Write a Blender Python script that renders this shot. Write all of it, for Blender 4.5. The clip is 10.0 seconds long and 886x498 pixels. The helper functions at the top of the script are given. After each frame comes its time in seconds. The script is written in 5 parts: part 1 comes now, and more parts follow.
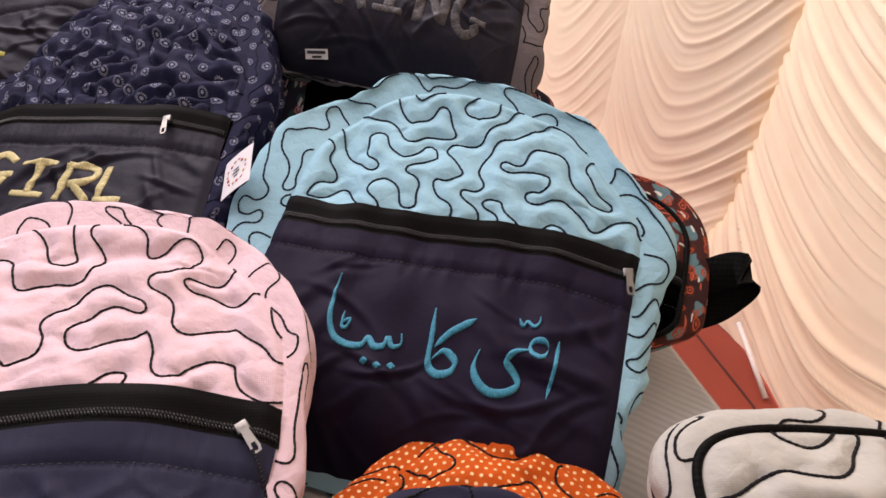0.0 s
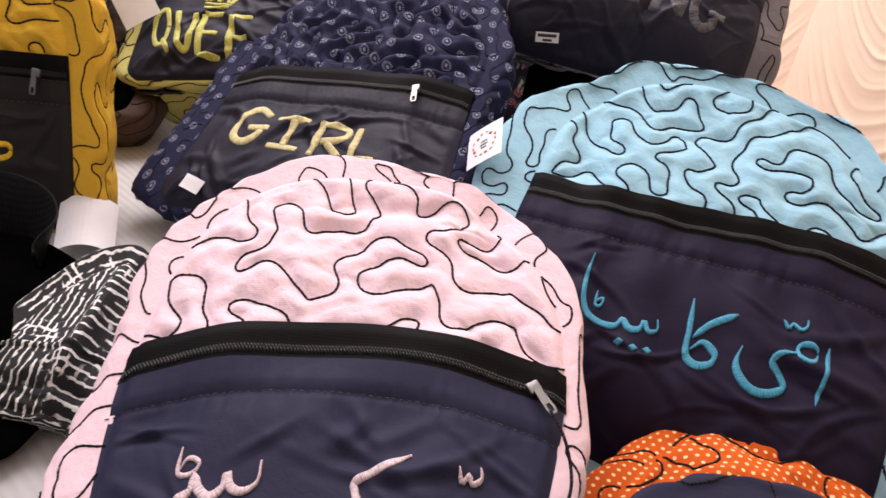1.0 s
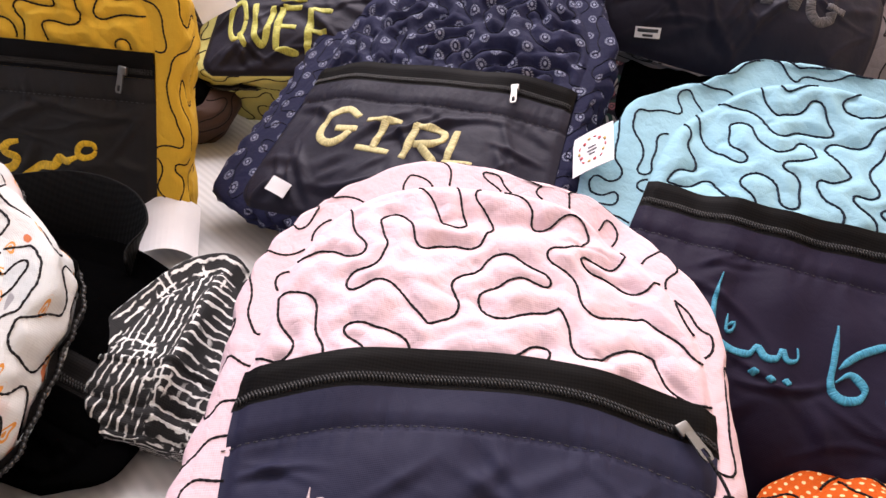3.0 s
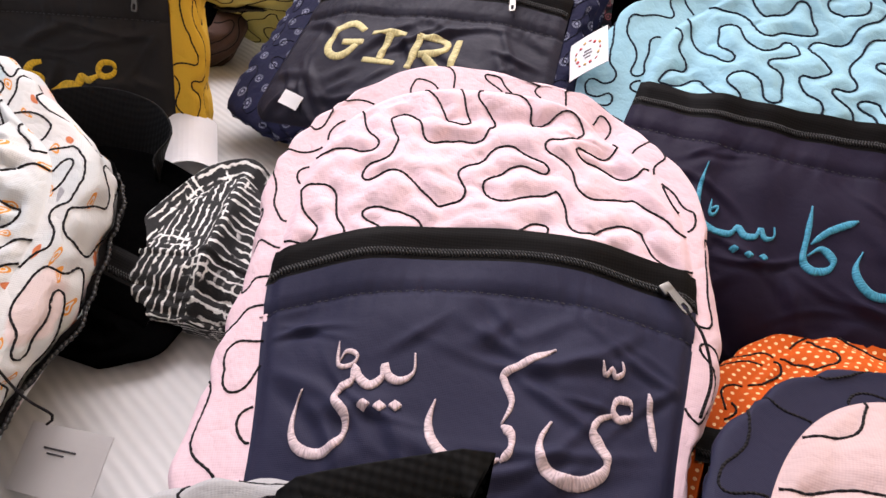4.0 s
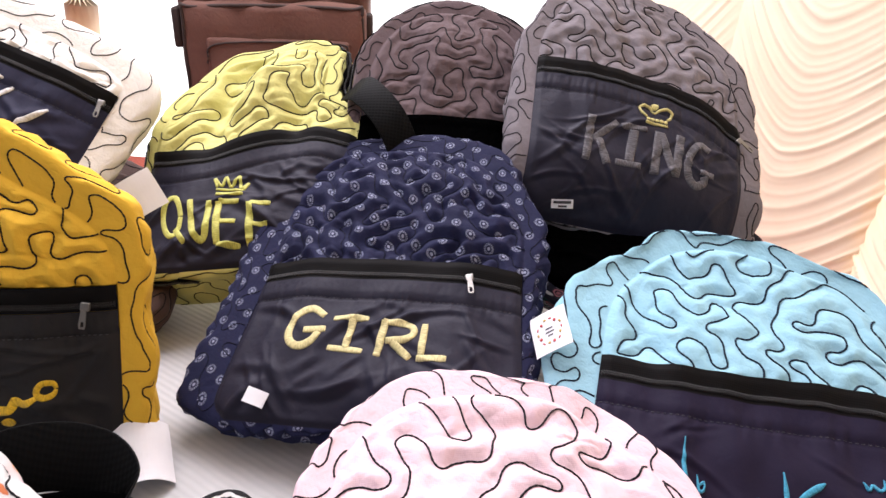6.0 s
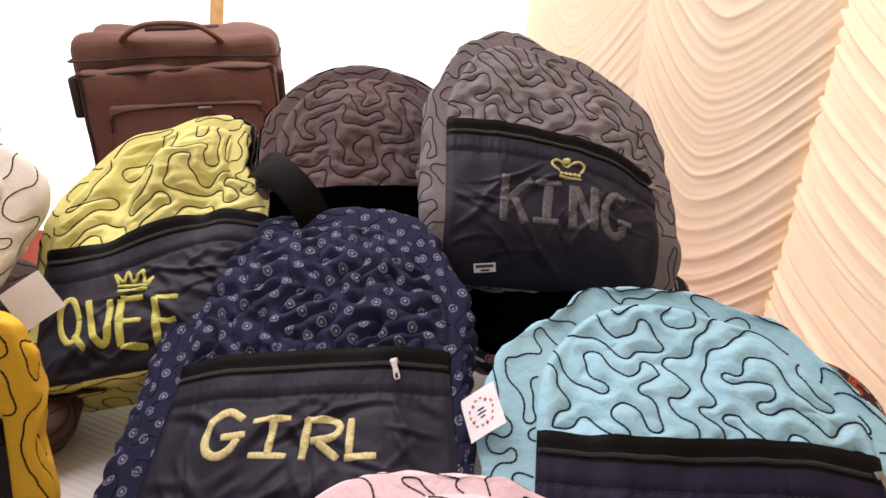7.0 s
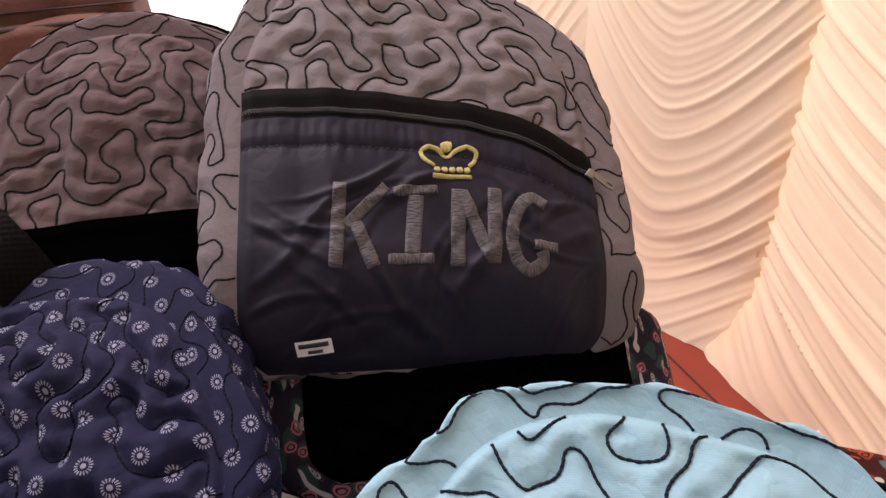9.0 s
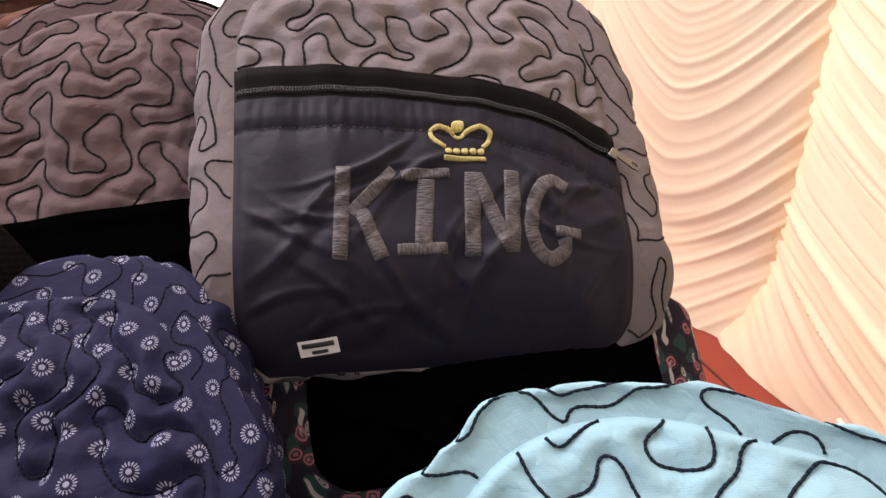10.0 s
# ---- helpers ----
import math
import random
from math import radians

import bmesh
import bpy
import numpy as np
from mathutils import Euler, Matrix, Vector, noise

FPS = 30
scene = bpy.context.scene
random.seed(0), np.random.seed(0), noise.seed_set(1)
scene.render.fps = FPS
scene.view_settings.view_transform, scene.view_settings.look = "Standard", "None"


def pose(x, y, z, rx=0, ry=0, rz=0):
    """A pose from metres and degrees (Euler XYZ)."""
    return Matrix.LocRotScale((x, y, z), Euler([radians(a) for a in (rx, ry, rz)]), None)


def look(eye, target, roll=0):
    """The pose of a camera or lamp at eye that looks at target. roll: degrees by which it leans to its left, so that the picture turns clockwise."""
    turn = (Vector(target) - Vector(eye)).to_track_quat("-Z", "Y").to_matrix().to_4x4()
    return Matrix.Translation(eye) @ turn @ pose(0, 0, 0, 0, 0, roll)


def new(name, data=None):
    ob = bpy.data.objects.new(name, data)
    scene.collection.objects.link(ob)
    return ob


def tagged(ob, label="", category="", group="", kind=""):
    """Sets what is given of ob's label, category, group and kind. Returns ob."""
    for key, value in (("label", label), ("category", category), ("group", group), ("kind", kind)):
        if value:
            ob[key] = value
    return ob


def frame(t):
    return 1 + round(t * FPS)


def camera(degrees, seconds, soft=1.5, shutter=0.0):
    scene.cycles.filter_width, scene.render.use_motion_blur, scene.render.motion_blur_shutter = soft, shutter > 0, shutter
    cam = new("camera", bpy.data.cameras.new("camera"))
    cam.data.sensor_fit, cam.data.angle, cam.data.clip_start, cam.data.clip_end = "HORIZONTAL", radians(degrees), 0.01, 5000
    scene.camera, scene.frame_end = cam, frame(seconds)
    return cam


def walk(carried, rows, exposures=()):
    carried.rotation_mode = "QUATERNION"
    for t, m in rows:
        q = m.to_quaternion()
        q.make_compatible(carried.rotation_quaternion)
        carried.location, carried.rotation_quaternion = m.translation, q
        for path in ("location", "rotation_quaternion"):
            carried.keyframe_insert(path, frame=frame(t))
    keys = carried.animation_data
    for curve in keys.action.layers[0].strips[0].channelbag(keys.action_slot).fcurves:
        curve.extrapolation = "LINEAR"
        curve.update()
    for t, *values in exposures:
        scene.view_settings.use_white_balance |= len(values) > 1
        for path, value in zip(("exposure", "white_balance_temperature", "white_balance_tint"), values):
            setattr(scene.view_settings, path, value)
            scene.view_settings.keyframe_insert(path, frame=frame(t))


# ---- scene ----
cam = camera(67.9, 10.0, shutter=0.12)
PATH = [
    (0, (-0.013, -0.001, 0.889), (0.113, 1.693, -0.167), 5.8),
    (0.2, (-0.032, -0.007, 0.869), (0.079, 1.67, -0.216), 4.8),
    (0.5, (-0.074, -0.009, 0.852), (-0.024, 1.628, -0.295), 6.5),
    (0.7, (-0.102, -0.018, 0.852), (-0.128, 1.648, -0.254), 6.9),
    (1, (-0.143, -0.022, 0.861), (-0.294, 1.653, -0.221), 7.2),
    (1.5, (-0.175, -0.024, 0.846), (-0.433, 1.624, -0.258), 7.3),
    (2, (-0.189, -0.002, 0.835), (-0.435, 1.606, -0.329), 6.8),
    (2.2, (-0.184, 0.018, 0.838), (-0.372, 1.65, -0.304), 5.2),
    (3.3, (-0.217, -0.006, 0.859), (-0.471, 1.639, -0.25), 6.6),
    (3.5, (-0.213, -0.018, 0.862), (-0.466, 1.635, -0.235), 6.4),
    (4, (-0.203, -0.05, 0.849), (-0.416, 1.484, -0.417), 5.3),
    (4.5, (-0.189, -0.097, 0.879), (-0.606, 1.477, -0.283), 3.3),
    (4.7, (-0.168, -0.108, 0.883), (-0.655, 1.472, -0.243), 0.8),
    (5, (-0.157, -0.112, 0.897), (-0.655, 1.457, -0.239), -1.5),
    (5.2, (-0.187, -0.09, 0.918), (-0.575, 1.545, -0.166), 0.0),
    (5.5, (-0.255, -0.048, 0.943), (-0.465, 1.674, -0.053), 0.7),
    (5.7, (-0.313, -0.023, 0.959), (-0.332, 1.757, 0.049), 3.7),
    (6.8, (-0.331, 0.049, 0.976), (-0.037, 1.831, 0.116), 4.8),
    (7, (-0.301, 0.052, 1.003), (0.013, 1.862, 0.213), 2.6),
    (7.5, (-0.203, 0.098, 1.019), (0.116, 1.921, 0.261), 2.7),
    (7.7, (-0.176, 0.139, 1.012), (0.218, 1.936, 0.227), 4.2),
    (8, (-0.145, 0.208, 0.992), (0.282, 1.981, 0.17), 5.2),
    (8.3, (-0.125, 0.262, 0.986), (0.228, 2.023, 0.106), 2.7),
    (8.5, (-0.112, 0.296, 0.983), (0.283, 2.05, 0.107), 1.6),
    (8.7, (-0.108, 0.327, 0.972), (0.237, 2.09, 0.092), 0.2),
    (9, (-0.105, 0.369, 0.957), (0.235, 2.084, -0.014), -2.2),
    (9.5, (-0.099, 0.403, 0.954), (0.248, 2.118, -0.015), -3.7),
    (10, (-0.106, 0.405, 0.938), (0.223, 2.105, -0.063), -3.3),
]
walk(cam, [(t, look(eye, target, roll)) for t, eye, target, roll in PATH],
     [(0, 0.08, 6750, 20), (1, 0.38, 6600, 18), (2, 0.55, 6650, 18), (3.5, 0.56, 6450, 16), (4, 0.45, 6420, 15), (4.5, 0.52, 6400, 15), (5.5, 0.62, 6100, 15), (7, 0.16, 6900, 16), (7.5, -0.19, 7100, 22), (8, -0.16, 7100, 24), (8.5, -0.04, 7100, 24), (9.5, 0.23, 6900, 21), (10, 0.40, 6950, 18)])

# ---- light ----
world = bpy.data.worlds.new("sky")
scene.world = world
world.use_nodes = True
wn, wl = world.node_tree.nodes, world.node_tree.links
sky = wn.new("ShaderNodeTexSky")
sky.sky_type, sky.sun_disc = "NISHITA", False
sky.sun_elevation, sky.sun_rotation = radians(53), radians(157)
wn["Background"].inputs["Strength"].default_value = 0.12
wl.new(sky.outputs["Color"], wn["Background"].inputs["Color"])
sun = new("sun", bpy.data.lights.new("sun", "SUN"))
sun.data.energy, sun.data.angle, sun.data.color = 5.0, radians(0.5), (1.0, 0.95, 0.88)
sun.matrix_world = look((1.0, -2.4, 3.5), (0, 0, 0))
# added overhead key lamp behind the table, where the unseen roof stops short
key_lamp = new("added_key_light", bpy.data.lights.new("added_key_light", "AREA"))
key_lamp.data.shape, key_lamp.data.size, key_lamp.data.size_y, key_lamp.data.energy, key_lamp.data.color = "RECTANGLE", 2.6, 1.3, 92.0, (1.0, 0.93, 0.93)
key_lamp.matrix_world = look((-1.0, 1.75, 2.6), (-0.2, 0.5, 0.5))

TABLE_Z = 0.45

# ---- materials ----
def material(name):
    m = bpy.data.materials.new(name)
    m.use_nodes = True
    return m, m.node_tree.nodes, m.node_tree.links, m.node_tree.nodes["Principled BSDF"]


def node(nodes, kind, **values):
    n = nodes.new(kind)
    for key, value in values.items():
        n.inputs[key.replace("_", " ")].default_value = value
    return n


def mix(nodes, links, factor, a, b):
    n = nodes.new("ShaderNodeMix")
    n.data_type = "RGBA"
    for socket, value in ((n.inputs[0], factor), (n.inputs[6], a), (n.inputs[7], b)):
        if isinstance(value, (tuple, float, int)):
            socket.default_value = (*value, 1) if isinstance(value, tuple) and len(value) == 3 else value
        else:
            links.new(value, socket)
    return n.outputs[2]


def ramp(nodes, links, value, lo, hi):
    n = nodes.new("ShaderNodeMapRange")
    n.inputs["From Min"].default_value, n.inputs["From Max"].default_value = lo, hi
    links.new(value, n.inputs["Value"])
    return n.outputs[0]


def maths(nodes, links, op, a, b=0.0):
    n = nodes.new("ShaderNodeMath")
    n.operation = op
    for socket, value in zip(n.inputs, (a, b)):
        if isinstance(value, (float, int)):
            socket.default_value = value
        else:
            links.new(value, socket)
    return n.outputs[0]


def coords(nodes, links, scale=(1, 1, 1), sheet=False):
    """Places in metres: in the thing's own space, or along the cloth's own sheet."""
    tc = nodes.new("ShaderNodeTexCoord")
    mp = nodes.new("ShaderNodeMapping")
    mp.inputs["Scale"].default_value = scale
    links.new(tc.outputs["UV" if sheet else "Object"], mp.inputs["Vector"])
    return mp.outputs[0]


def noise_at(nodes, links, vector, scale, detail=2.0, rough=0.5):
    n = node(nodes, "ShaderNodeTexNoise", Scale=scale, Detail=detail, Roughness=rough)
    links.new(vector, n.inputs["Vector"])
    return n.outputs["Fac"]


def bumped(nodes, links, bsdf, height, distance, strength=1.0, below=None):
    b = node(nodes, "ShaderNodeBump", Strength=strength, Distance=distance)
    links.new(height, b.inputs["Height"])
    if below:
        links.new(below, b.inputs["Normal"])
    links.new(b.outputs[0], bsdf.inputs["Normal"])
    return b.outputs[0]


def weave(nodes, links, bsdf, vec, pitch=0.0007, depth=0.00014, crumple=0.0012):
    """Threads running both ways, and the small crumples of worn cotton."""
    big = maths(nodes, links, "ABSOLUTE", maths(nodes, links, "SUBTRACT", noise_at(nodes, links, vec, 46, 3.0, 0.5), 0.5))
    low = bumped(nodes, links, bsdf, big, crumple * 3.2, 0.8)
    parts = []
    for axis in ("X", "Y"):
        w = node(nodes, "ShaderNodeTexWave", Scale=0.314 / pitch / 2, Distortion=0.6, Detail=1.0)
        w.bands_direction = axis
        links.new(vec, w.inputs["Vector"])
        parts.append(w.outputs["Fac"])
    both = maths(nodes, links, "ADD", *parts)
    bumped(nodes, links, bsdf, both, depth, 0.7, low)
    return both


def fabric(name, colour, dark=0.82, rough=0.85, sheen=0.03, pitch=0.0007, crumple=0.0014, depth=0.00005, gloss=0.2, sheet=True):
    m, n, l, b = material(name)
    vec = coords(n, l, sheet=sheet)
    both = weave(n, l, b, vec, pitch, depth, crumple)
    shade = tuple(c * dark for c in colour)
    tone = mix(n, l, ramp(n, l, noise_at(n, l, vec, 22, 4.0, 0.65), 0.3, 0.7), shade, colour)
    tone = mix(n, l, ramp(n, l, both, 0.0, 2.0), tuple(c * 0.97 for c in shade), tone)
    l.new(tone, b.inputs["Base Color"])
    b.inputs["Roughness"].default_value = rough
    b.inputs["Sheen Weight"].default_value = sheen
    b.inputs["Specular IOR Level"].default_value = gloss
    return m


def dotted(name, ground, spot, pitch, radius, ring=False):
    """Cotton printed with rows of staggered dots, or of small rayed flowers."""
    m, n, l, b = material(name)
    vec = coords(n, l, sheet=True)
    weave(n, l, b, vec, depth=0.00008)
    sep = n.new("ShaderNodeSeparateXYZ")
    l.new(vec, sep.inputs[0])
    x, y = sep.outputs[0], sep.outputs[1]
    if ring:
        turned = n.new("ShaderNodeMapping")
        turned.inputs["Rotation"].default_value = (0, 0, 0.55)
        l.new(vec, turned.inputs["Vector"])
        cells = node(n, "ShaderNodeTexVoronoi", Scale=1 / pitch, Randomness=0.22)
        cells.voronoi_dimensions = "2D"
        l.new(turned.outputs[0], cells.inputs["Vector"])
        off = n.new("ShaderNodeVectorMath")
        off.operation = "SUBTRACT"
        l.new(turned.outputs[0], off.inputs[0])
        l.new(cells.outputs["Position"], off.inputs[1])
        at = n.new("ShaderNodeSeparateXYZ")
        l.new(off.outputs[0], at.inputs[0])
        fx, fy = (maths(n, l, "DIVIDE", o, pitch) for o in at.outputs[:2])
    else:
        x, y = maths(n, l, "DIVIDE", x, pitch), maths(n, l, "DIVIDE", y, pitch)
        x = maths(n, l, "ADD", x, maths(n, l, "MULTIPLY", maths(n, l, "FLOOR", y), 0.5))
        fx = maths(n, l, "SUBTRACT", maths(n, l, "FRACT", x), 0.5)
        fy = maths(n, l, "SUBTRACT", maths(n, l, "FRACT", y), 0.5)
    r = maths(n, l, "SQRT", maths(n, l, "ADD", maths(n, l, "MULTIPLY", fx, fx), maths(n, l, "MULTIPLY", fy, fy)))
    edge = radius / pitch
    if ring:
        angle = maths(n, l, "ARCTAN2", fy, fx)
        rays = maths(n, l, "COSINE", maths(n, l, "MULTIPLY", angle, 17.0))
        petals = maths(n, l, "GREATER_THAN", rays, 0.05)
        tip = maths(n, l, "ADD", maths(n, l, "MULTIPLY", rays, edge * 0.14), edge * 0.86)
        band = maths(n, l, "MULTIPLY", maths(n, l, "LESS_THAN", r, tip), maths(n, l, "GREATER_THAN", r, edge * 0.56))
        inner = maths(n, l, "LESS_THAN", r, edge * 0.29)
        mask = maths(n, l, "MAXIMUM", maths(n, l, "MULTIPLY", band, petals), inner)
    else:
        mask = maths(n, l, "LESS_THAN", r, edge)
    worn = ramp(n, l, noise_at(n, l, vec, 300, 2.0), 0.25, 0.6)
    mask = maths(n, l, "MULTIPLY", mask, maths(n, l, "ADD", maths(n, l, "MULTIPLY", worn, 0.35), 0.6))
    base = mix(n, l, ramp(n, l, noise_at(n, l, vec, 20, 4.0), 0.3, 0.7), tuple(c * 0.75 for c in ground), ground)
    l.new(mix(n, l, mask, base, spot), b.inputs["Base Color"])
    b.inputs["Roughness"].default_value = 0.82
    b.inputs["Specular IOR Level"].default_value = 0.2
    return m


def printed(name, ground, spots):
    """Cotton with scattered flowers: each kind of spot a colour, a cell size, a radius, whether it is ringed, and its length over its width."""
    m, n, l, b = material(name)
    vec = coords(n, l, sheet=True)
    weave(n, l, b, vec, depth=0.00008)
    tone = mix(n, l, ramp(n, l, noise_at(n, l, vec, 18, 3.0), 0.35, 0.65), ground[0], ground[1])
    for k, (colour, cell, radius, hollow, long) in enumerate(spots):
        warp = node(n, "ShaderNodeTexNoise", Scale=70.0, Detail=1.0)
        l.new(vec, warp.inputs["Vector"])
        off = n.new("ShaderNodeVectorMath")
        off.operation = "MULTIPLY_ADD"
        l.new(warp.outputs["Color"], off.inputs[0])
        off.inputs[1].default_value = (0.010, 0.010, 0.0)
        l.new(vec, off.inputs[2])
        place = n.new("ShaderNodeMapping")
        place.inputs["Location"].default_value = (0.137 * k, 0.071 * k, 0)
        place.inputs["Rotation"].default_value = (0, 0, 0.5 + 0.9 * k)
        place.inputs["Scale"].default_value = (1 / long, 1, 1)
        l.new(off.outputs[0], place.inputs["Vector"])
        v = node(n, "ShaderNodeTexVoronoi", Scale=1 / cell, Randomness=0.9)
        v.voronoi_dimensions = "2D"
        l.new(place.outputs[0], v.inputs["Vector"])
        d = v.outputs["Distance"]
        mask = ramp(n, l, d, radius / cell * 1.2, radius / cell)
        if hollow:
            rings = maths(n, l, "SINE", maths(n, l, "MULTIPLY", d, 11.0 * cell / radius))
            mask = maths(n, l, "MULTIPLY", mask, maths(n, l, "GREATER_THAN", rings, -0.3))
        tone = mix(n, l, mask, tone, colour)
    l.new(tone, b.inputs["Base Color"])
    b.inputs["Roughness"].default_value = 0.82
    b.inputs["Specular IOR Level"].default_value = 0.2
    return m


def striped(name):
    """Black cotton with bold broken white brush lines: upright on one half, level bars on the other."""
    m, n, l, b = material(name)
    vec = coords(n, l, sheet=True)
    weave(n, l, b, vec)
    waves = []
    for axis in ("X", "Y"):
        w = node(n, "ShaderNodeTexWave", Scale=46.0 if axis == "X" else 40.0, Distortion=4.0, Detail=3.0, Detail_Scale=2.5)
        w.bands_direction = axis
        l.new(vec, w.inputs["Vector"])
        waves.append(ramp(n, l, w.outputs["Fac"], 0.80, 0.88))
    sep = n.new("ShaderNodeSeparateXYZ")
    l.new(vec, sep.inputs[0])
    pick = maths(n, l, "GREATER_THAN", maths(n, l, "ADD", sep.outputs[0], maths(n, l, "MULTIPLY", noise_at(n, l, vec, 30, 2.0), 0.02)), 0.012)
    lines = mix(n, l, pick, waves[0], waves[1])
    gaps = ramp(n, l, noise_at(n, l, vec, 75, 2.0), 0.40, 0.46)
    across = mix(n, l, pick, waves[1], waves[0])
    few = ramp(n, l, noise_at(n, l, vec, 34, 1.0), 0.56, 0.60)
    mask = maths(n, l, "MAXIMUM", maths(n, l, "MULTIPLY", lines, gaps), maths(n, l, "MULTIPLY", across, few))
    l.new(mix(n, l, mask, (0.010, 0.010, 0.011), (0.75, 0.75, 0.73)), b.inputs["Base Color"])
    b.inputs["Roughness"].default_value = 0.85
    return m


def satin(name, colour, pitch=0.0008, relief=0.0003, depth=0.6):
    """Satin-stitch thread: fine uneven strands laid side by side across the stroke."""
    m, n, l, b = material(name)
    vec = coords(n, l, (1, 0.22, 1), sheet=True)
    strands = ramp(n, l, noise_at(n, l, vec, 0.75 / pitch, 1.0, 0.4), 0.34, 0.60)
    bumped(n, l, b, strands, relief, 0.8)
    tone = mix(n, l, ramp(n, l, noise_at(n, l, vec, 260, 2.0), 0.3, 0.7), tuple(c * 0.8 for c in colour), colour)
    l.new(mix(n, l, strands, tuple(c * depth for c in colour), tone), b.inputs["Base Color"])
    b.inputs["Roughness"].default_value = 0.5
    b.inputs["Sheen Weight"].default_value = 0.12
    b.inputs["Specular IOR Level"].default_value = 0.3
    return m


def corded(name, colour, pitch=0.0026):
    """Two-ply cord: strands that wind round it."""
    m, n, l, b = material(name)
    sep = n.new("ShaderNodeSeparateXYZ")
    l.new(coords(n, l, sheet=True), sep.inputs[0])
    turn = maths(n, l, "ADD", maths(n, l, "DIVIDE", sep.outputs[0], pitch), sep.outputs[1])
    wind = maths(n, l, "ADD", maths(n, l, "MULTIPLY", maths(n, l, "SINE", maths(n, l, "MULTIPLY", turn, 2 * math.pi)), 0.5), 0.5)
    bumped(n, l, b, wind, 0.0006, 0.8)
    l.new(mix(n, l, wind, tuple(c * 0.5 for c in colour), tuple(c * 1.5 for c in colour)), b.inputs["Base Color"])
    b.inputs["Roughness"].default_value = 0.75
    b.inputs["Specular IOR Level"].default_value = 0.12
    return m


def metal(name, colour, rough):
    m, n, l, b = material(name)
    vec = coords(n, l)
    r = ramp(n, l, noise_at(n, l, vec, 400, 3.0), 0.2, 0.8)
    l.new(maths(n, l, "ADD", maths(n, l, "MULTIPLY", r, 0.15), rough), b.inputs["Roughness"])
    b.inputs["Base Color"].default_value = (*colour, 1)
    b.inputs["Metallic"].default_value = 1.0
    return m


def webbing(name, colour, pitch=0.0022, depth=0.0003):
    """Ribbed nylon tape."""
    m, n, l, b = material(name)
    vec = coords(n, l)
    w1 = node(n, "ShaderNodeTexWave", Scale=0.314 / pitch / 2, Distortion=0.3)
    w1.bands_direction = "X"
    w2 = node(n, "ShaderNodeTexWave", Scale=0.314 / pitch / 2, Distortion=0.3)
    w2.bands_direction = "Y"
    l.new(vec, w1.inputs["Vector"])
    l.new(vec, w2.inputs["Vector"])
    h = maths(n, l, "ADD", w1.outputs["Fac"], w2.outputs["Fac"])
    bumped(n, l, b, h, depth, 0.6)
    b.inputs["Specular IOR Level"].default_value = 0.05
    l.new(mix(n, l, ramp(n, l, h, 0, 2), tuple(c * 0.5 for c in colour), colour), b.inputs["Base Color"])
    b.inputs["Roughness"].default_value = 0.55
    return m


def plain(name, colour, rough=0.6, scale=60, vary=0.85, bump=0.0003):
    m, n, l, b = material(name)
    vec = coords(n, l)
    f = noise_at(n, l, vec, scale, 4.0, 0.6)
    l.new(mix(n, l, ramp(n, l, f, 0.3, 0.7), tuple(c * vary for c in colour), colour), b.inputs["Base Color"])
    bumped(n, l, b, f, bump, 0.6)
    b.inputs["Roughness"].default_value = rough
    return m


PINK = fabric("pink_cotton", (0.745, 0.55, 0.60), 0.92)
BLUE = fabric("sky_blue_cotton", (0.295, 0.53, 0.635), 0.90)
MUSTARD = fabric("mustard_cotton", (0.76, 0.46, 0.04), 0.88)
LIME = fabric("lime_cotton", (0.62, 0.59, 0.21), 0.90)
GREY = fabric("grey_cotton", (0.180, 0.158, 0.170), 0.88)
MAUVE = fabric("mauve_grey_cotton", (0.112, 0.078, 0.081), 0.88)
LIGHT_GREY = fabric("light_grey_cotton", (0.38, 0.38, 0.385), 0.88)
CREAM = fabric("cream_cotton", (0.75, 0.72, 0.66), 0.92)
RAW_CREAM = fabric("raw_cream_cotton", (0.52, 0.51, 0.46), 0.86)
ROSE = fabric("pale_rose_cotton", (0.56, 0.41, 0.40), 0.9)
BROWN = fabric("brown_cotton", (0.075, 0.045, 0.038), 0.85)
NAVY = fabric("navy_nylon", (0.0235, 0.0240, 0.050), 0.85, rough=0.6, sheen=0.0, pitch=0.0005, crumple=0.0004, gloss=0.10)
PLUM = fabric("plum_navy_nylon", (0.0158, 0.0118, 0.029), 0.85, rough=0.6, sheen=0.0, pitch=0.0005, crumple=0.0004, gloss=0.09)
INK = fabric("ink_nylon", (0.0178, 0.0166, 0.0295), 0.85, rough=0.55, sheen=0.0, pitch=0.0005, crumple=0.0006, gloss=0.15)
# black canvas, darkened to near zero so gaps among the bags read as shade
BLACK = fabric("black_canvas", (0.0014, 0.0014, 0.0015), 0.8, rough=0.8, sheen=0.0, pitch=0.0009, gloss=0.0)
CHARCOAL = fabric("charcoal_nylon", (0.0235, 0.0222, 0.0228), 0.85, rough=0.6, sheen=0.0, pitch=0.0005, crumple=0.0005, gloss=0.1)
DOTS = dotted("navy_flower_print", (0.0085, 0.0100, 0.040), (0.27, 0.29, 0.39), 0.0225, 0.0056, ring=True)
ORANGE = dotted("orange_polka_print", (0.58, 0.092, 0.005), (0.85, 0.62, 0.33), 0.0064, 0.0013)
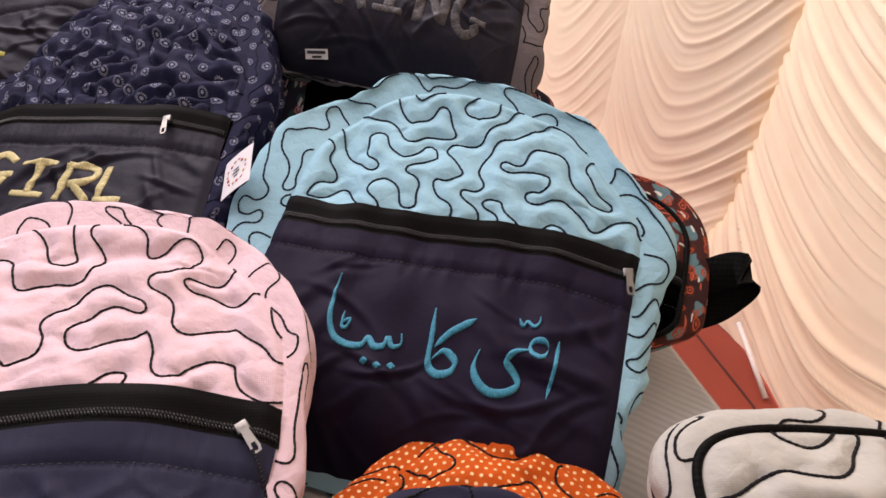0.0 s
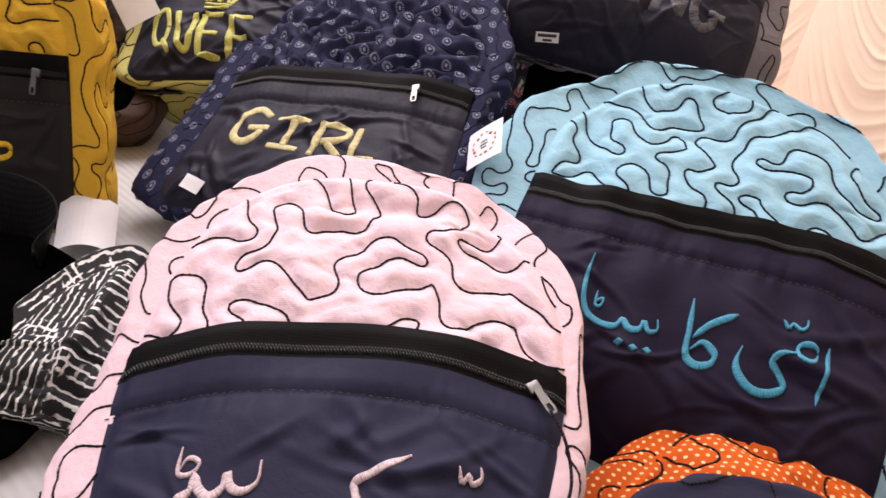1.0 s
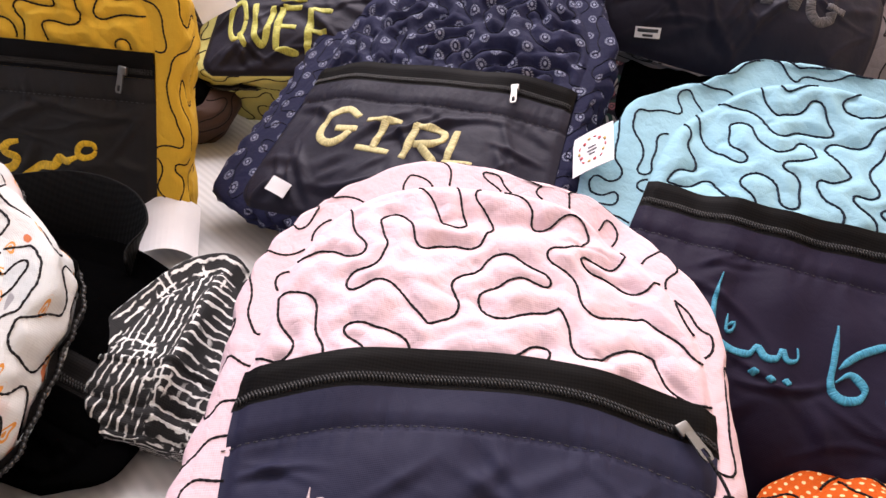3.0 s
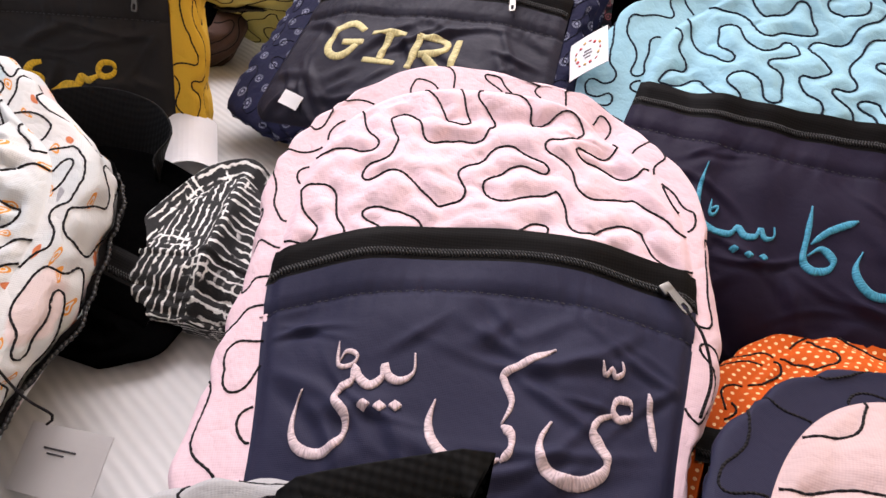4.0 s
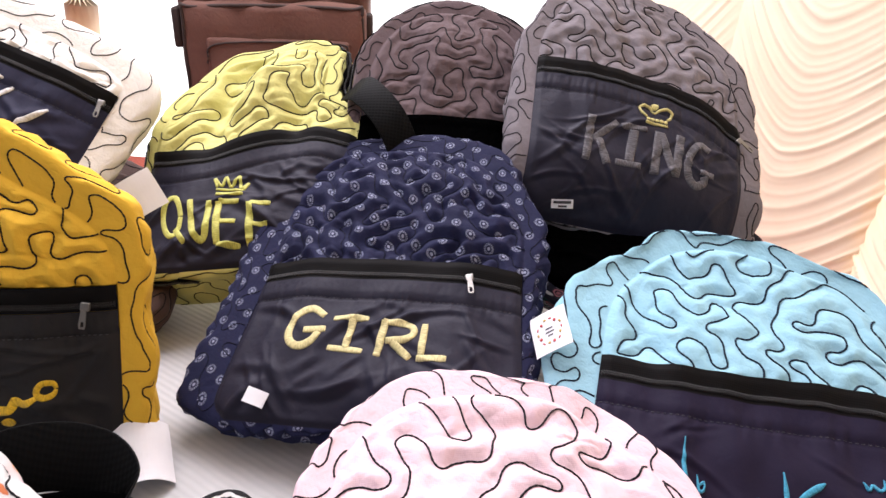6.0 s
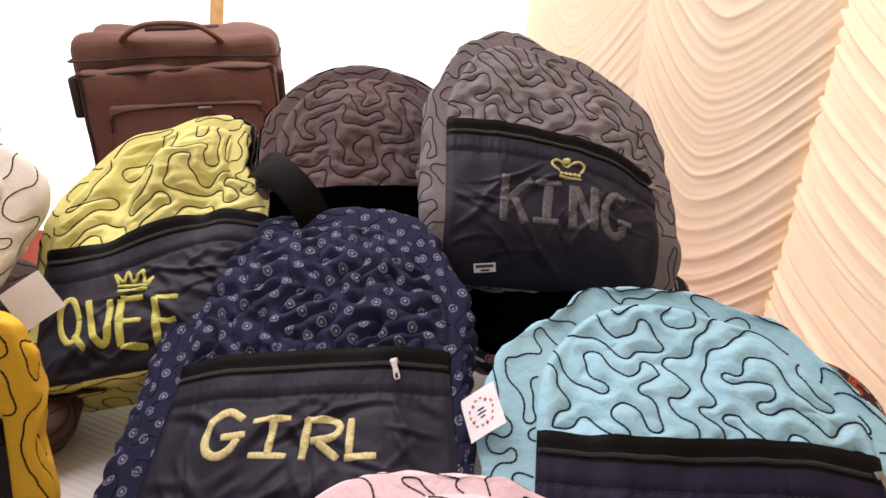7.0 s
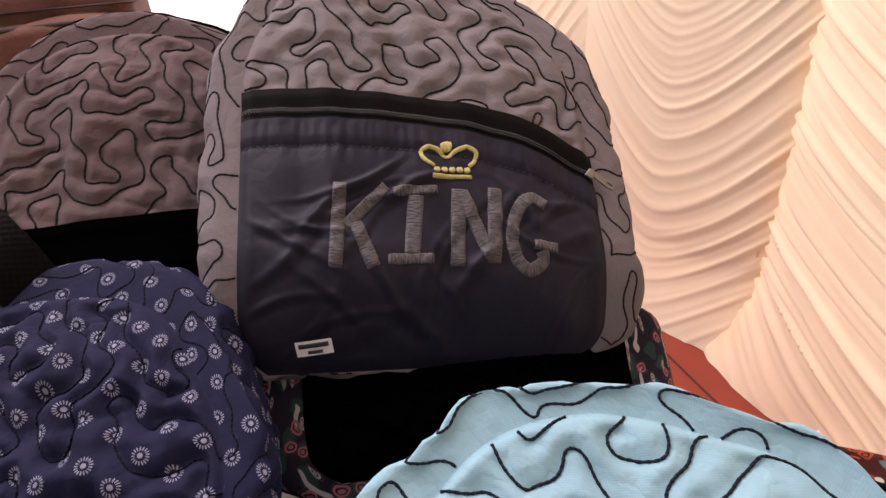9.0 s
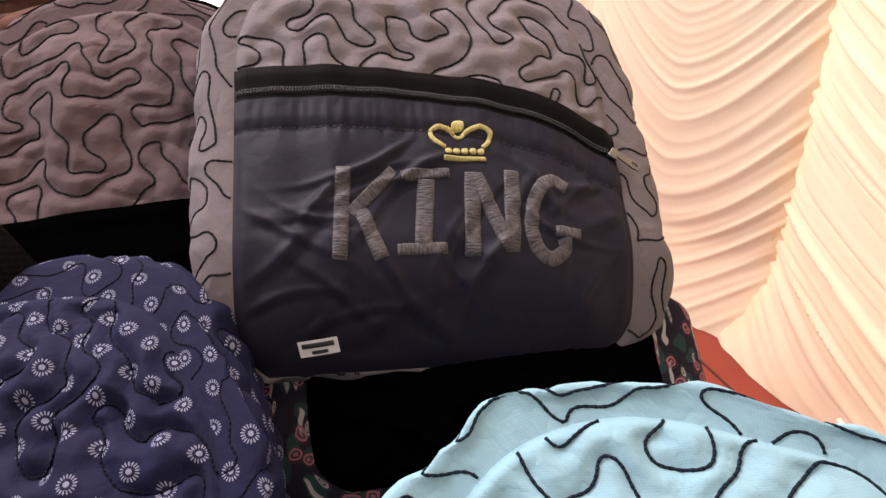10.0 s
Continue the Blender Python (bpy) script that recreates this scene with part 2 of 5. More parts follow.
BIRDS = printed("bird_print", ((0.60, 0.59, 0.575), (0.50, 0.53, 0.54)), [((0.60, 0.50, 0.49), 0.085, 0.018, False, 1.4), ((0.46, 0.55, 0.58), 0.11, 0.018, False, 1.2), ((0.60, 0.25, 0.05), 0.024, 0.0034, True, 2.0), ((0.5, 0.15, 0.06), 0.042, 0.0028, False, 1.6), ((0.30, 0.30, 0.32), 0.05, 0.0019, False, 3.0)])
FLORAL = printed("dark_floral_print", ((0.013, 0.012, 0.022), (0.018, 0.015, 0.026)), [((0.02, 0.05, 0.05), 0.018, 0.0045, False, 1.3), ((0.42, 0.40, 0.42), 0.011, 0.0016, False, 6.0), ((0.33, 0.12, 0.15), 0.019, 0.0050, True, 1.0), ((0.38, 0.36, 0.38), 0.014, 0.0017, True, 3.0)])
RUST = printed("rust_floral_print", ((0.075, 0.016, 0.012), (0.03, 0.010, 0.010)), [((0.10, 0.19, 0.21), 0.030, 0.006, False, 1.3), ((0.36, 0.065, 0.025), 0.016, 0.0050, True, 1.0), ((0.45, 0.10, 0.05), 0.013, 0.0011, False, 4.0), ((0.6, 0.58, 0.52), 0.015, 0.0011, False, 2.5)])
STRIPES = striped("black_white_print")
TAPE = webbing("black_zip_tape", (0.0085, 0.0078, 0.0078), 0.0010, 0.00008)
STRAP = webbing("black_webbing", (0.006, 0.006, 0.006))
TEETH = plain("black_nylon_teeth", (0.026, 0.025, 0.025), 0.4)
TEETH.node_tree.nodes["Principled BSDF"].inputs["Specular IOR Level"].default_value = 0.35
STEEL = metal("zinc", (0.22, 0.21, 0.195), 0.34)
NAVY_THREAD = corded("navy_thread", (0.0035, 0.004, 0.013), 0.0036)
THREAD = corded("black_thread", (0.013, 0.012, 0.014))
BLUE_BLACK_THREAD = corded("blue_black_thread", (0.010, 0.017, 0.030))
# tag paper with the shade that lies on it put into the grey
SHADED_CARD = plain("shaded_card", (0.40, 0.39, 0.39), 0.6, 40, 0.94)
PAPER = plain("white_card", (0.78, 0.77, 0.79), 0.6, 40, 0.94)
INK_PRINT = plain("printing_ink", (0.03, 0.03, 0.035), 0.6)
RED_PRINT = plain("red_printing", (0.55, 0.07, 0.07), 0.6)
GOLD_PRINT = plain("gold_printing", (0.6, 0.38, 0.08), 0.6)


# ---- building helpers ----
import collections


def part(name, data, mat, parent=None, label="", smooth=True, sheet=None):
    """Links points and faces, or a bmesh, as one mesh object under a thing or a part; sheet: each point's place on the flat cloth."""
    me = bpy.data.meshes.new(name)
    if isinstance(data, tuple):
        me.from_pydata([tuple(map(float, p)) for p in data[0]], [], data[1])
    else:
        data.to_mesh(me)
        data.free()
    if sheet is not None:
        of = np.zeros(len(me.loops), int)
        me.loops.foreach_get("vertex_index", of)
        me.uv_layers.new(name="sheet").data.foreach_set("uv", np.asarray(sheet, float).reshape(-1, 2)[of].ravel())
    me.materials.append(mat)
    me.polygons.foreach_set("use_smooth", [smooth] * len(me.polygons))
    ob = new(name, me)
    if parent:
        ob.parent = parent
    if label:
        ob["label"] = label
    return ob


def thing(name, m, label, category, group="", kind=""):
    ob = new(name)
    ob.empty_display_size = 0.05
    ob.matrix_world = m
    return tagged(ob, label, category, group, kind)


def join(pieces):
    points, faces = [], []
    for p, f in pieces:
        k = len(points)
        points.extend(p)
        faces.extend([tuple(i + k for i in face) for face in f])
    return points, faces


def grid(p, closed=False):
    """Points (rows, columns, 3) as one sheet; closed: the rows run round."""
    a, b = p.shape[:2]
    rows = a if closed else a - 1
    return list(p.reshape(-1, 3)), [(i * b + j, (i + 1) % a * b + j, (i + 1) % a * b + j + 1, i * b + j + 1) for i in range(rows) for j in range(b - 1)]


def box(lo, hi, bevel=0.0, m=None):
    bm = bmesh.new()
    bmesh.ops.create_cube(bm, size=1)
    lo, hi = Vector(lo), Vector(hi)
    for v in bm.verts:
        v.co = Vector([lo[i] + (v.co[i] + 0.5) * (hi[i] - lo[i]) for i in range(3)])
    if bevel:
        bmesh.ops.bevel(bm, geom=bm.edges[:], offset=bevel, segments=3, affect="EDGES", profile=0.5)
    if m:
        bmesh.ops.transform(bm, matrix=m, verts=bm.verts)
    return bm


def tube(path, radius, sides=6, closed=False, flat=1.0, up=None):
    """A tube along points; radius: a number or one a point; flat: its height over its width, up: what is high."""
    p = np.array(path, float)
    n = len(p)
    r = np.broadcast_to(np.asarray(radius, float), (n,))
    t = (np.roll(p, -1, 0) - np.roll(p, 1, 0)) if closed else np.gradient(p, axis=0)
    t /= np.linalg.norm(t, axis=1, keepdims=True) + 1e-12
    if up is None:
        up = np.array((0, 0, 1.0))
    a = np.cross(t, up)
    weak = np.linalg.norm(a, axis=1) < 1e-3
    a[weak] = np.cross(t[weak], (0.3, 1, 0.2))
    a /= np.linalg.norm(a, axis=1, keepdims=True)
    b = np.cross(a, t)
    ang = np.arange(sides) * 2 * np.pi / sides
    ca, sa = np.cos(ang), np.sin(ang)
    ring = p[:, None] + r[:, None, None] * (ca[None, :, None] * a[:, None] + flat * sa[None, :, None] * b[:, None])
    pts = list(ring.reshape(-1, 3))
    faces = []
    for i in range(n if closed else n - 1):
        k = (i + 1) % n
        faces += [(i * sides + j, i * sides + (j + 1) % sides, k * sides + (j + 1) % sides, k * sides + j) for j in range(sides)]
    if not closed:
        faces += [tuple(range(sides))[::-1], tuple((n - 1) * sides + j for j in range(sides))]
    return pts, faces


def along_tube(path, sides=6):
    """For each point of a tube: how far along it lies, and how far round."""
    p = np.array(path, float)
    length = np.r_[0, np.cumsum(np.linalg.norm(np.diff(p, axis=0), axis=1))]
    return np.stack([np.repeat(length, sides), np.tile(np.arange(sides) / sides, len(p))], 1)


def curve_through(points, step):
    """A smooth line (Catmull-Rom) through points, resampled at about that step."""
    p = np.array(points, float)
    if len(p) > 2:
        q = np.vstack([2 * p[0] - p[1], p, 2 * p[-1] - p[-2]])
        a, b, c, d = (k[:, None] for k in (q[:-3], q[1:-2], q[2:-1], q[3:]))
        s = np.arange(0, 1, 0.125)[None, :, None]
        out = 0.5 * (2 * b + (c - a) * s + (2 * a - 5 * b + 4 * c - d) * s ** 2 + (3 * b - a - 3 * c + d) * s ** 3)
        p = np.vstack([out.reshape(-1, p.shape[1]), q[-2:-1]])
    length = np.r_[0, np.cumsum(np.linalg.norm(np.diff(p, axis=0), axis=1))]
    at = np.linspace(0, length[-1], max(3, int(length[-1] / step) + 1))
    return np.stack([np.interp(at, length, p[:, i]) for i in range(p.shape[1])], 1)


def ripples(seed, wavelength, count=26, stretch=(1, 1), spread=0.12):
    """A random field of waves of one length, about -1 to 1; its zero lines wander like free-hand quilting."""
    rng = np.random.default_rng(seed)
    a, ph = rng.uniform(0, 2 * np.pi, count), rng.uniform(0, 2 * np.pi, count)
    k = 2 * np.pi / wavelength * rng.normal(1, spread, count)

    def at(x, y):
        x, y = np.asarray(x) * stretch[0], np.asarray(y) * stretch[1]
        return sum(np.cos(k[i] * (np.cos(a[i]) * x + np.sin(a[i]) * y) + ph[i]) for i in range(count)) * np.sqrt(2 / count) * 0.6
    return at


def stipple(seed, x0, x1, y0, y1, pitch, turn=True):
    """One endless free-hand quilting line that wanders through a field in rounded lobes: the way round a random tree."""
    rng = random.Random(seed)
    nx, ny = int((x1 - x0) / (2 * pitch)) + 3, int((y1 - y0) / (2 * pitch)) + 3
    tree, seen = set(), {(nx // 2, ny // 2)}
    edge = [((nx // 2, ny // 2), d, 1) for d in ((1, 0), (-1, 0), (0, 1), (0, -1))]
    while edge:
        c, d, late = edge.pop(rng.randrange(len(edge)) if rng.random() < 0.6 else -1)
        if not late and rng.random() < 0.93:
            edge.insert(0, (c, d, 1))
            continue
        n = (c[0] + d[0], c[1] + d[1])
        if n in seen or not (0 <= n[0] < nx and 0 <= n[1] < ny):
            continue
        seen.add(n)
        tree |= {(c, n), (n, c)}
        ahead = [(n, e, int(e != d)) for e in ((1, 0), (-1, 0), (0, 1), (0, -1))]
        rng.shuffle(ahead)
        edge += ahead
    near = collections.defaultdict(list)

    def tie(p, q):
        near[p].append(q)
        near[q].append(p)

    for i in range(nx):
        for j in range(ny):
            for k in (0, 1):
                if ((i, j), (i, j + 2 * k - 1)) not in tree:
                    tie((2 * i, 2 * j + k), (2 * i + 1, 2 * j + k))
                if ((i, j), (i + 2 * k - 1, j)) not in tree:
                    tie((2 * i + k, 2 * j), (2 * i + k, 2 * j + 1))
                if ((i, j), (i + 1, j)) in tree:
                    tie((2 * i + 1, 2 * j + k), (2 * i + 2, 2 * j + k))
                if ((i, j), (i, j + 1)) in tree:
                    tie((2 * i + k, 2 * j + 1), (2 * i + k, 2 * j + 2))
    line, last = [(0, 0)], None
    while True:
        ahead = [q for q in near[line[-1]] if q != last]
        last = line[-1]
        if ahead[0] == (0, 0) and len(line) > 2 or len(line) > 4 * nx * ny + 4:
            break
        line.append(ahead[0])
    p = np.array(line, float) + np.array([(rng.uniform(-0.34, 0.34), rng.uniform(-0.34, 0.34)) for _ in line])
    p = 0.88 * p + 0.06 * (np.roll(p, 1, 0) + np.roll(p, -1, 0))
    p = (p - (nx - 0.5, ny - 0.5)) * pitch
    warp = ripples(seed + 7, 0.075, 8, spread=0.4)
    a = rng.uniform(0.2, 0.6) * turn
    p = np.stack([p[:, 0] * np.cos(a) - p[:, 1] * np.sin(a), p[:, 0] * np.sin(a) + p[:, 1] * np.cos(a)], 1)
    p = p + 0.0045 * np.stack([warp(p[:, 0], p[:, 1]), warp(p[:, 0] + 3, p[:, 1])], 1)
    p = curve_through(np.vstack([p, p[:1]]), pitch / 5)
    along = np.gradient(p, axis=0)
    along /= np.linalg.norm(along, axis=1, keepdims=True) + 1e-9
    drift = np.cumsum([rng.uniform(-0.25, 0.25) for _ in p])
    sway = 0.17 * pitch * np.sin(np.arange(len(p)) * 2 * np.pi / 11.5 + drift)
    p = p + np.stack([-along[:, 1], along[:, 0]], 1) * sway[:, None]
    for _ in range(2):
        p[1:-1] = (p[:-2] + 2 * p[1:-1] + p[2:]) / 4
    return curve_through(p, 0.0024) + ((x0 + x1) / 2, (y0 + y1) / 2)


def distance_to(line, x, y):
    """How far each place is from a line, up to some centimetres."""
    x, y = np.broadcast_arrays(x, y)
    q = np.stack([x.ravel(), y.ravel()], 1)
    out = np.full(len(q), 0.02)
    size = 0.04
    box_of = np.floor(q / size).astype(int)
    key = box_of[:, 0] * 100000 + box_of[:, 1]
    order = np.argsort(key, kind="stable")
    starts = np.r_[0, np.flatnonzero(np.diff(key[order])) + 1, len(q)]
    for a, b in zip(starts[:-1], starts[1:]):
        mine = order[a:b]
        lo = box_of[mine[0]] * size - 0.012
        near = line[((line > lo) & (line < lo + size + 0.024)).all(1)]
        if len(near):
            d = q[mine][:, None] - near[None]
            out[mine] = np.sqrt((d ** 2).sum(2).min(1))
    return np.minimum(out, 0.02).reshape(x.shape)


def on_sheet(p, i, j):
    """Places on a sheet of points at broken row and column numbers."""
    a, b = np.clip(i.astype(int), 0, p.shape[0] - 2), np.clip(j.astype(int), 0, p.shape[1] - 2)
    u, v = (i - a)[:, None], (j - b)[:, None]
    return p[a, b] * (1 - u) * (1 - v) + p[a + 1, b] * u * (1 - v) + p[a, b + 1] * (1 - u) * v + p[a + 1, b + 1] * u * v


def runs(points, keep, shortest=5):
    """The stretches of a line that are kept."""
    out, here = [], []
    for p, k in zip(points, keep):
        if k:
            here.append(p)
        elif here:
            out.append(np.array(here))
            here = []
    out.append(np.array(here))
    return [r for r in out if len(r) >= shortest]


def smooth_noise(seed, x, y, size):
    return ripples(seed, size, 14, spread=0.45)(x, y)


def ease(x):
    x = np.clip(x, 0, 1)
    return x * x * (3 - 2 * x)


# ---- the backpack ----
class Bag:
    """A backpack in its own axes: x across, y up its face, z out of the face; the middle of its pocket zip is the origin."""

    def __init__(self, zl, zr, inc, half=0.145, foot=0.15, top=0.19, low=-0.19, start=0.03, deep=(0.07, 0.13), out=0.026, power=2.3,
                 bulge=0.016, dents=(), zip_bow=0.0, zip_wave=0.0, seed=1, length=0.05, puff=0.0052, band=0.026, folds=0.0042, skew=0.0, zip_tilt=0.0, crown=0.008, under=0.3, lop=(1.0, 1.0), belly=(0.0, 0.12), pulls=(), pucker=0.0003, thin=(1.0, 1.0), ruck=0.0011):
        zl, zr = np.array(zl), np.array(zr)
        u = (zr - zl) / np.linalg.norm(zr - zl)
        h = np.cross((0, 0, 1), u)
        h /= np.linalg.norm(h)
        v = np.cos(radians(inc)) * h + np.sin(radians(inc)) * np.cross(u, h)
        n = np.cross(u, v)
        o = (zl + zr) / 2
        self.m = Matrix([[*map(float, (u[i], v[i], n[i], o[i]))] for i in range(3)] + [[0, 0, 0, 1]])
        self.half, self.foot, self.top, self.low, self.start, self.deep, self.out, self.power = half, foot, top, low, start, deep, out, power
        self.bulge, self.dents, self.bow, self.wave, self.seed, self.length, self.puff, self.band, self.folds = bulge, dents, zip_bow, zip_wave, seed, length, puff, band, folds
        self.skew, self.tilt, self.crown, self.under, self.lop, self.belly, self.pulls, self.pucker, self.thin, self.ruck = skew, zip_tilt, crown, under, lop, belly, pulls, pucker, thin, ruck
        wide = max(half, foot) + 0.14
        self.line = stipple(seed * 7 + 3, -wide, wide, low - 0.06, top + 0.14, length * 0.46)
        self.side_line = stipple(seed * 7 + 5, -0.1, 1.3, -0.35, 0.5, length * 0.46)
        rng = random.Random(seed * 11 + 2)
        self.ridges = []
        for k in range(34):
            a = rng.choice((-1, 1)) * rng.uniform(0.1, 1.1)
            self.ridges.append((rng.uniform(-0.9, 0.9) * half, rng.uniform(low * 0.95, low * 0.2), math.cos(a), math.sin(a), rng.uniform(0.014, 0.055), rng.uniform(0.0022, 0.0065), rng.uniform(-7, 7), rng.uniform(0.4, 1.0)))
        self.small = ripples(seed * 5 + 9, 0.026, 14, (1, 1), 0.4)
        self.pinch = ripples(seed * 9 + 4, 0.085, 12, (1, 1), 0.5)
        self.crease = ripples(seed * 3 + 2, 0.09, 10, (1, 1), 0.4)

    def zip_at(self, x):
        return self.tilt * x + self.bow * (1 - (x / self.half) ** 2) + self.wave * np.sin(np.pi * x / self.half)

    def wide(self, y):
        y = np.asarray(y, float)
        up = np.clip((y - self.start) / (self.top - self.start), 0, 1)
        lower = self.foot + (self.half - self.foot) * ease((y - self.low) / (self.start - self.low))
        corner = np.clip((self.low + 0.03 - y) / 0.03, 0, 1)
        return np.where(y > self.start, self.half * (1 - up ** self.power) ** (1 / self.power), lower - 0.02 * corner ** 2.5)

    def high(self, x):
        return self.start + (self.top - self.start) * (1 - np.clip(np.abs(x) / self.half, 0, 1) ** self.power) ** (1 / self.power)

    def face(self, x, y, quilted=False):
        """How far the front stands out at a place."""
        side = np.minimum(np.maximum(self.wide(y), self.half * 0.2) - np.abs(x), np.where(y > self.start, (self.high(x) - y) * 1.3, 1))
        side = np.maximum(np.minimum(side, (y - self.low) * 1.4), 0)
        z = -self.bulge * (1 - ease(side / 0.075)) - 0.005 * np.exp(-(side / 0.005) ** 2)
        for x0, y0, sx, sy, amount in self.dents:
            z = z + amount * np.exp(-((x - x0) / sx) ** 2 - ((y - y0) / sy) ** 2)
        z = z - self.belly[0] * np.clip((self.low + self.belly[1] - y) / self.belly[1], 0, 1) ** 1.8
        calm = ease(side / 0.02)
        flat = ease((self.zip_at(x) - self.band / 2 - 0.022 - y) / 0.02)
        z = z + 0.0018 * self.crease(x, y) * calm
        crease = np.exp(-(self.pinch(x, y) / 0.14) ** 2) * (0.5 + 0.5 * np.tanh(2 * self.crease(x + 1, y)))
        if quilted:
            tight = np.minimum(distance_to(self.line, x, y), 0.0105) / 0.0105
            z = z + self.puff * (tight ** 0.75 - 0.8) * calm - 2 * self.ruck * crease * calm + self.ruck * self.small(x, y) * calm
        else:
            for x0, y0, ca, sa, long, wide, bend, high in self.ridges:
                along, over = (x - x0) * ca + (y - y0) * sa, (y - y0) * ca - (x - x0) * sa
                over = over + bend * along ** 2
                z = z + self.folds * high * np.exp(-(along / long) ** 2) * (np.exp(-(over / wide) ** 2) - 0.55 * np.exp(-((over + 1.7 * wide) / (1.3 * wide)) ** 2)) * calm * flat
            z = z + 0.25 * self.folds * self.pinch(x * 0.6, y) * calm * flat
            below = (self.zip_at(x) - self.band / 2 - y) / 0.03
            z = z + self.pucker * np.cos(2 * np.pi * x / 0.0085 + 3 * self.crease(x * 3, 0 * x)) * np.clip(1 - below, 0, 1) * ease(below / 0.25) * calm
            hem = self.zip_at(x) - self.band / 2 - 0.024
            z = z + 0.0007 * self.small(x * 2.2, 0 * y + self.seed) * np.exp(-((y - hem) / 0.012) ** 2) * calm
        return z

    def on(self, x, y, lift=0.0, quilted=False):
        x, y = np.asarray(x, float), np.asarray(y, float)
        u, v = self.pulled(x + self.slide(y), y)
        return np.stack([u, v, self.face(x, y, quilted) + lift], -1)

    def pulled(self, x, y):
        """Where the slumping cloth is drawn out or sinks in."""
        u, v = x, y
        for x0, y0, size, dx, dy in self.pulls:
            near = np.exp(-((x - x0) ** 2 + (y - y0) ** 2) / size ** 2)
            u, v = u + dx * near, v + dy * near
        return u, v

    def slide(self, y):
        return self.skew * np.clip((y - self.start) / (self.top - self.start), 0, 1.2) ** 1.6

    def rim(self, count=330):
        """The edge of the front, from the middle of the bottom round by its left."""
        ys = np.linspace(self.low, self.start, 60)
        left = np.stack([-self.wide(ys), ys], 1)
        a = np.linspace(0, np.pi, 120)[1:-1]
        arch = np.stack([-self.half * np.sign(np.cos(a)) * np.abs(np.cos(a)) ** (2 / self.power), self.start + (self.top - self.start) * np.sin(a) ** (2 / self.power)], 1)
        right = left[::-1] * (-1, 1)
        w = self.wide(self.low)
        bottom_l = np.stack([np.linspace(0, -w, 30)[:-1], np.full(29, self.low)], 1)
        bottom_r = np.stack([np.linspace(w, 0, 30)[1:], np.full(29, self.low)], 1)
        p = np.vstack([bottom_l, left, arch, right, bottom_r])
        length = np.r_[0, np.cumsum(np.linalg.norm(np.diff(p, axis=0), axis=1))]
        at = np.linspace(0, length[-1], count)
        return np.stack([np.interp(at, length, p[:, i]) for i in (0, 1)], 1), at

    def side(self, count=330, steps=32, quilted=True):
        """The gusset: a sheet from the front's edge round to the back."""
        p, at = self.rim(count)
        t = np.gradient(p, axis=0)
        t[0] = t[-1] = (-1, 0)
        t /= np.linalg.norm(t, axis=1, keepdims=True) + 1e-9
        for _ in range(6):
            t[1:-1] = (t[:-2] + 2 * t[1:-1] + t[2:]) / 4
            t /= np.linalg.norm(t, axis=1, keepdims=True) + 1e-9
        normal = np.stack([-t[:, 1], t[:, 0]], 1)
        deep = self.deep[0] + (self.deep[1] - self.deep[0]) * (p[:, 1] - self.low) / (self.top - self.low)
        s = np.linspace(0, 1, steps)
        out = self.out * np.sin(np.pi * np.clip(s * 1.0, 0, 1) ** 0.62) ** 0.75
        z0 = self.face(p[:, 0], p[:, 1])
        q = np.zeros((count, steps, 3))
        d = s[None] * deep[:, None]
        ends = ease(np.minimum(s, 1 - s) / 0.12)[None]
        loose = 0.004 * self.crease(at[:, None] * 0.7 + 2, d * 0.7) * ends
        broad = self.under + (1 - self.under) * ease(1 + normal[:, 1] / 0.95)
        nx = normal[:, 0]
        broad = broad * (1 + np.where(nx < 0, self.lop[0] - 1, self.lop[1] - 1) * nx ** 8)
        down = ease((self.start - p[:, 1]) / (self.start - self.low))
        broad = broad * (1 + (np.where(nx < 0, *self.thin) - 1) * down * np.abs(nx))
        plain_out = out[None] * broad[:, None]
        arc = np.hypot(np.diff(plain_out, axis=1), np.diff(d, axis=1)).cumsum(1)
        arc = np.hstack([np.zeros((count, 1)), arc])
        wob = np.minimum(distance_to(self.side_line, at[:, None] + 0 * d, arc), 0.0105) / 0.0105 if quilted else 0.8
        o = plain_out + self.puff * 0.8 * (wob ** 0.75 - 0.8) * ends + loose
        q[..., 0] = p[:, :1] + normal[:, :1] * o
        q[..., 1] = p[:, 1:] + normal[:, 1:] * o
        q[..., 0] += self.slide(q[..., 1])
        q[..., 0], q[..., 1] = self.pulled(q[..., 0], q[..., 1])
        back = -np.broadcast_to(deep[:, None], d.shape)
        q[..., 2] = z0[:, None] + (back - z0[:, None]) * s[None] ** 1.35 + self.crown * (np.sin(np.pi * np.clip(s / 0.4, 0, 1)) ** 1.2)[None] * ease((p[:, 1] - self.start) / 0.08)[:, None]
        return q, arc, at


def threads(lines, mat, radius, parent, name="quilting_thread"):
    """The stitched lines, each a cord of small even stitches."""
    pieces, laid = [], []
    for line in lines:
        length = np.linalg.norm(np.diff(line, axis=0), axis=1).sum()
        if length < 0.02:
            continue
        r = radius * (1 + 0.16 * np.cos(np.arange(len(line)) * np.pi))
        pieces.append(tube(line, r, 6))
        laid.append(along_tube(line, 6))
    if pieces:
        tagged(part(name, join(pieces), mat, parent, "dark corded quilting thread", sheet=np.vstack(laid)), kind="stuff")


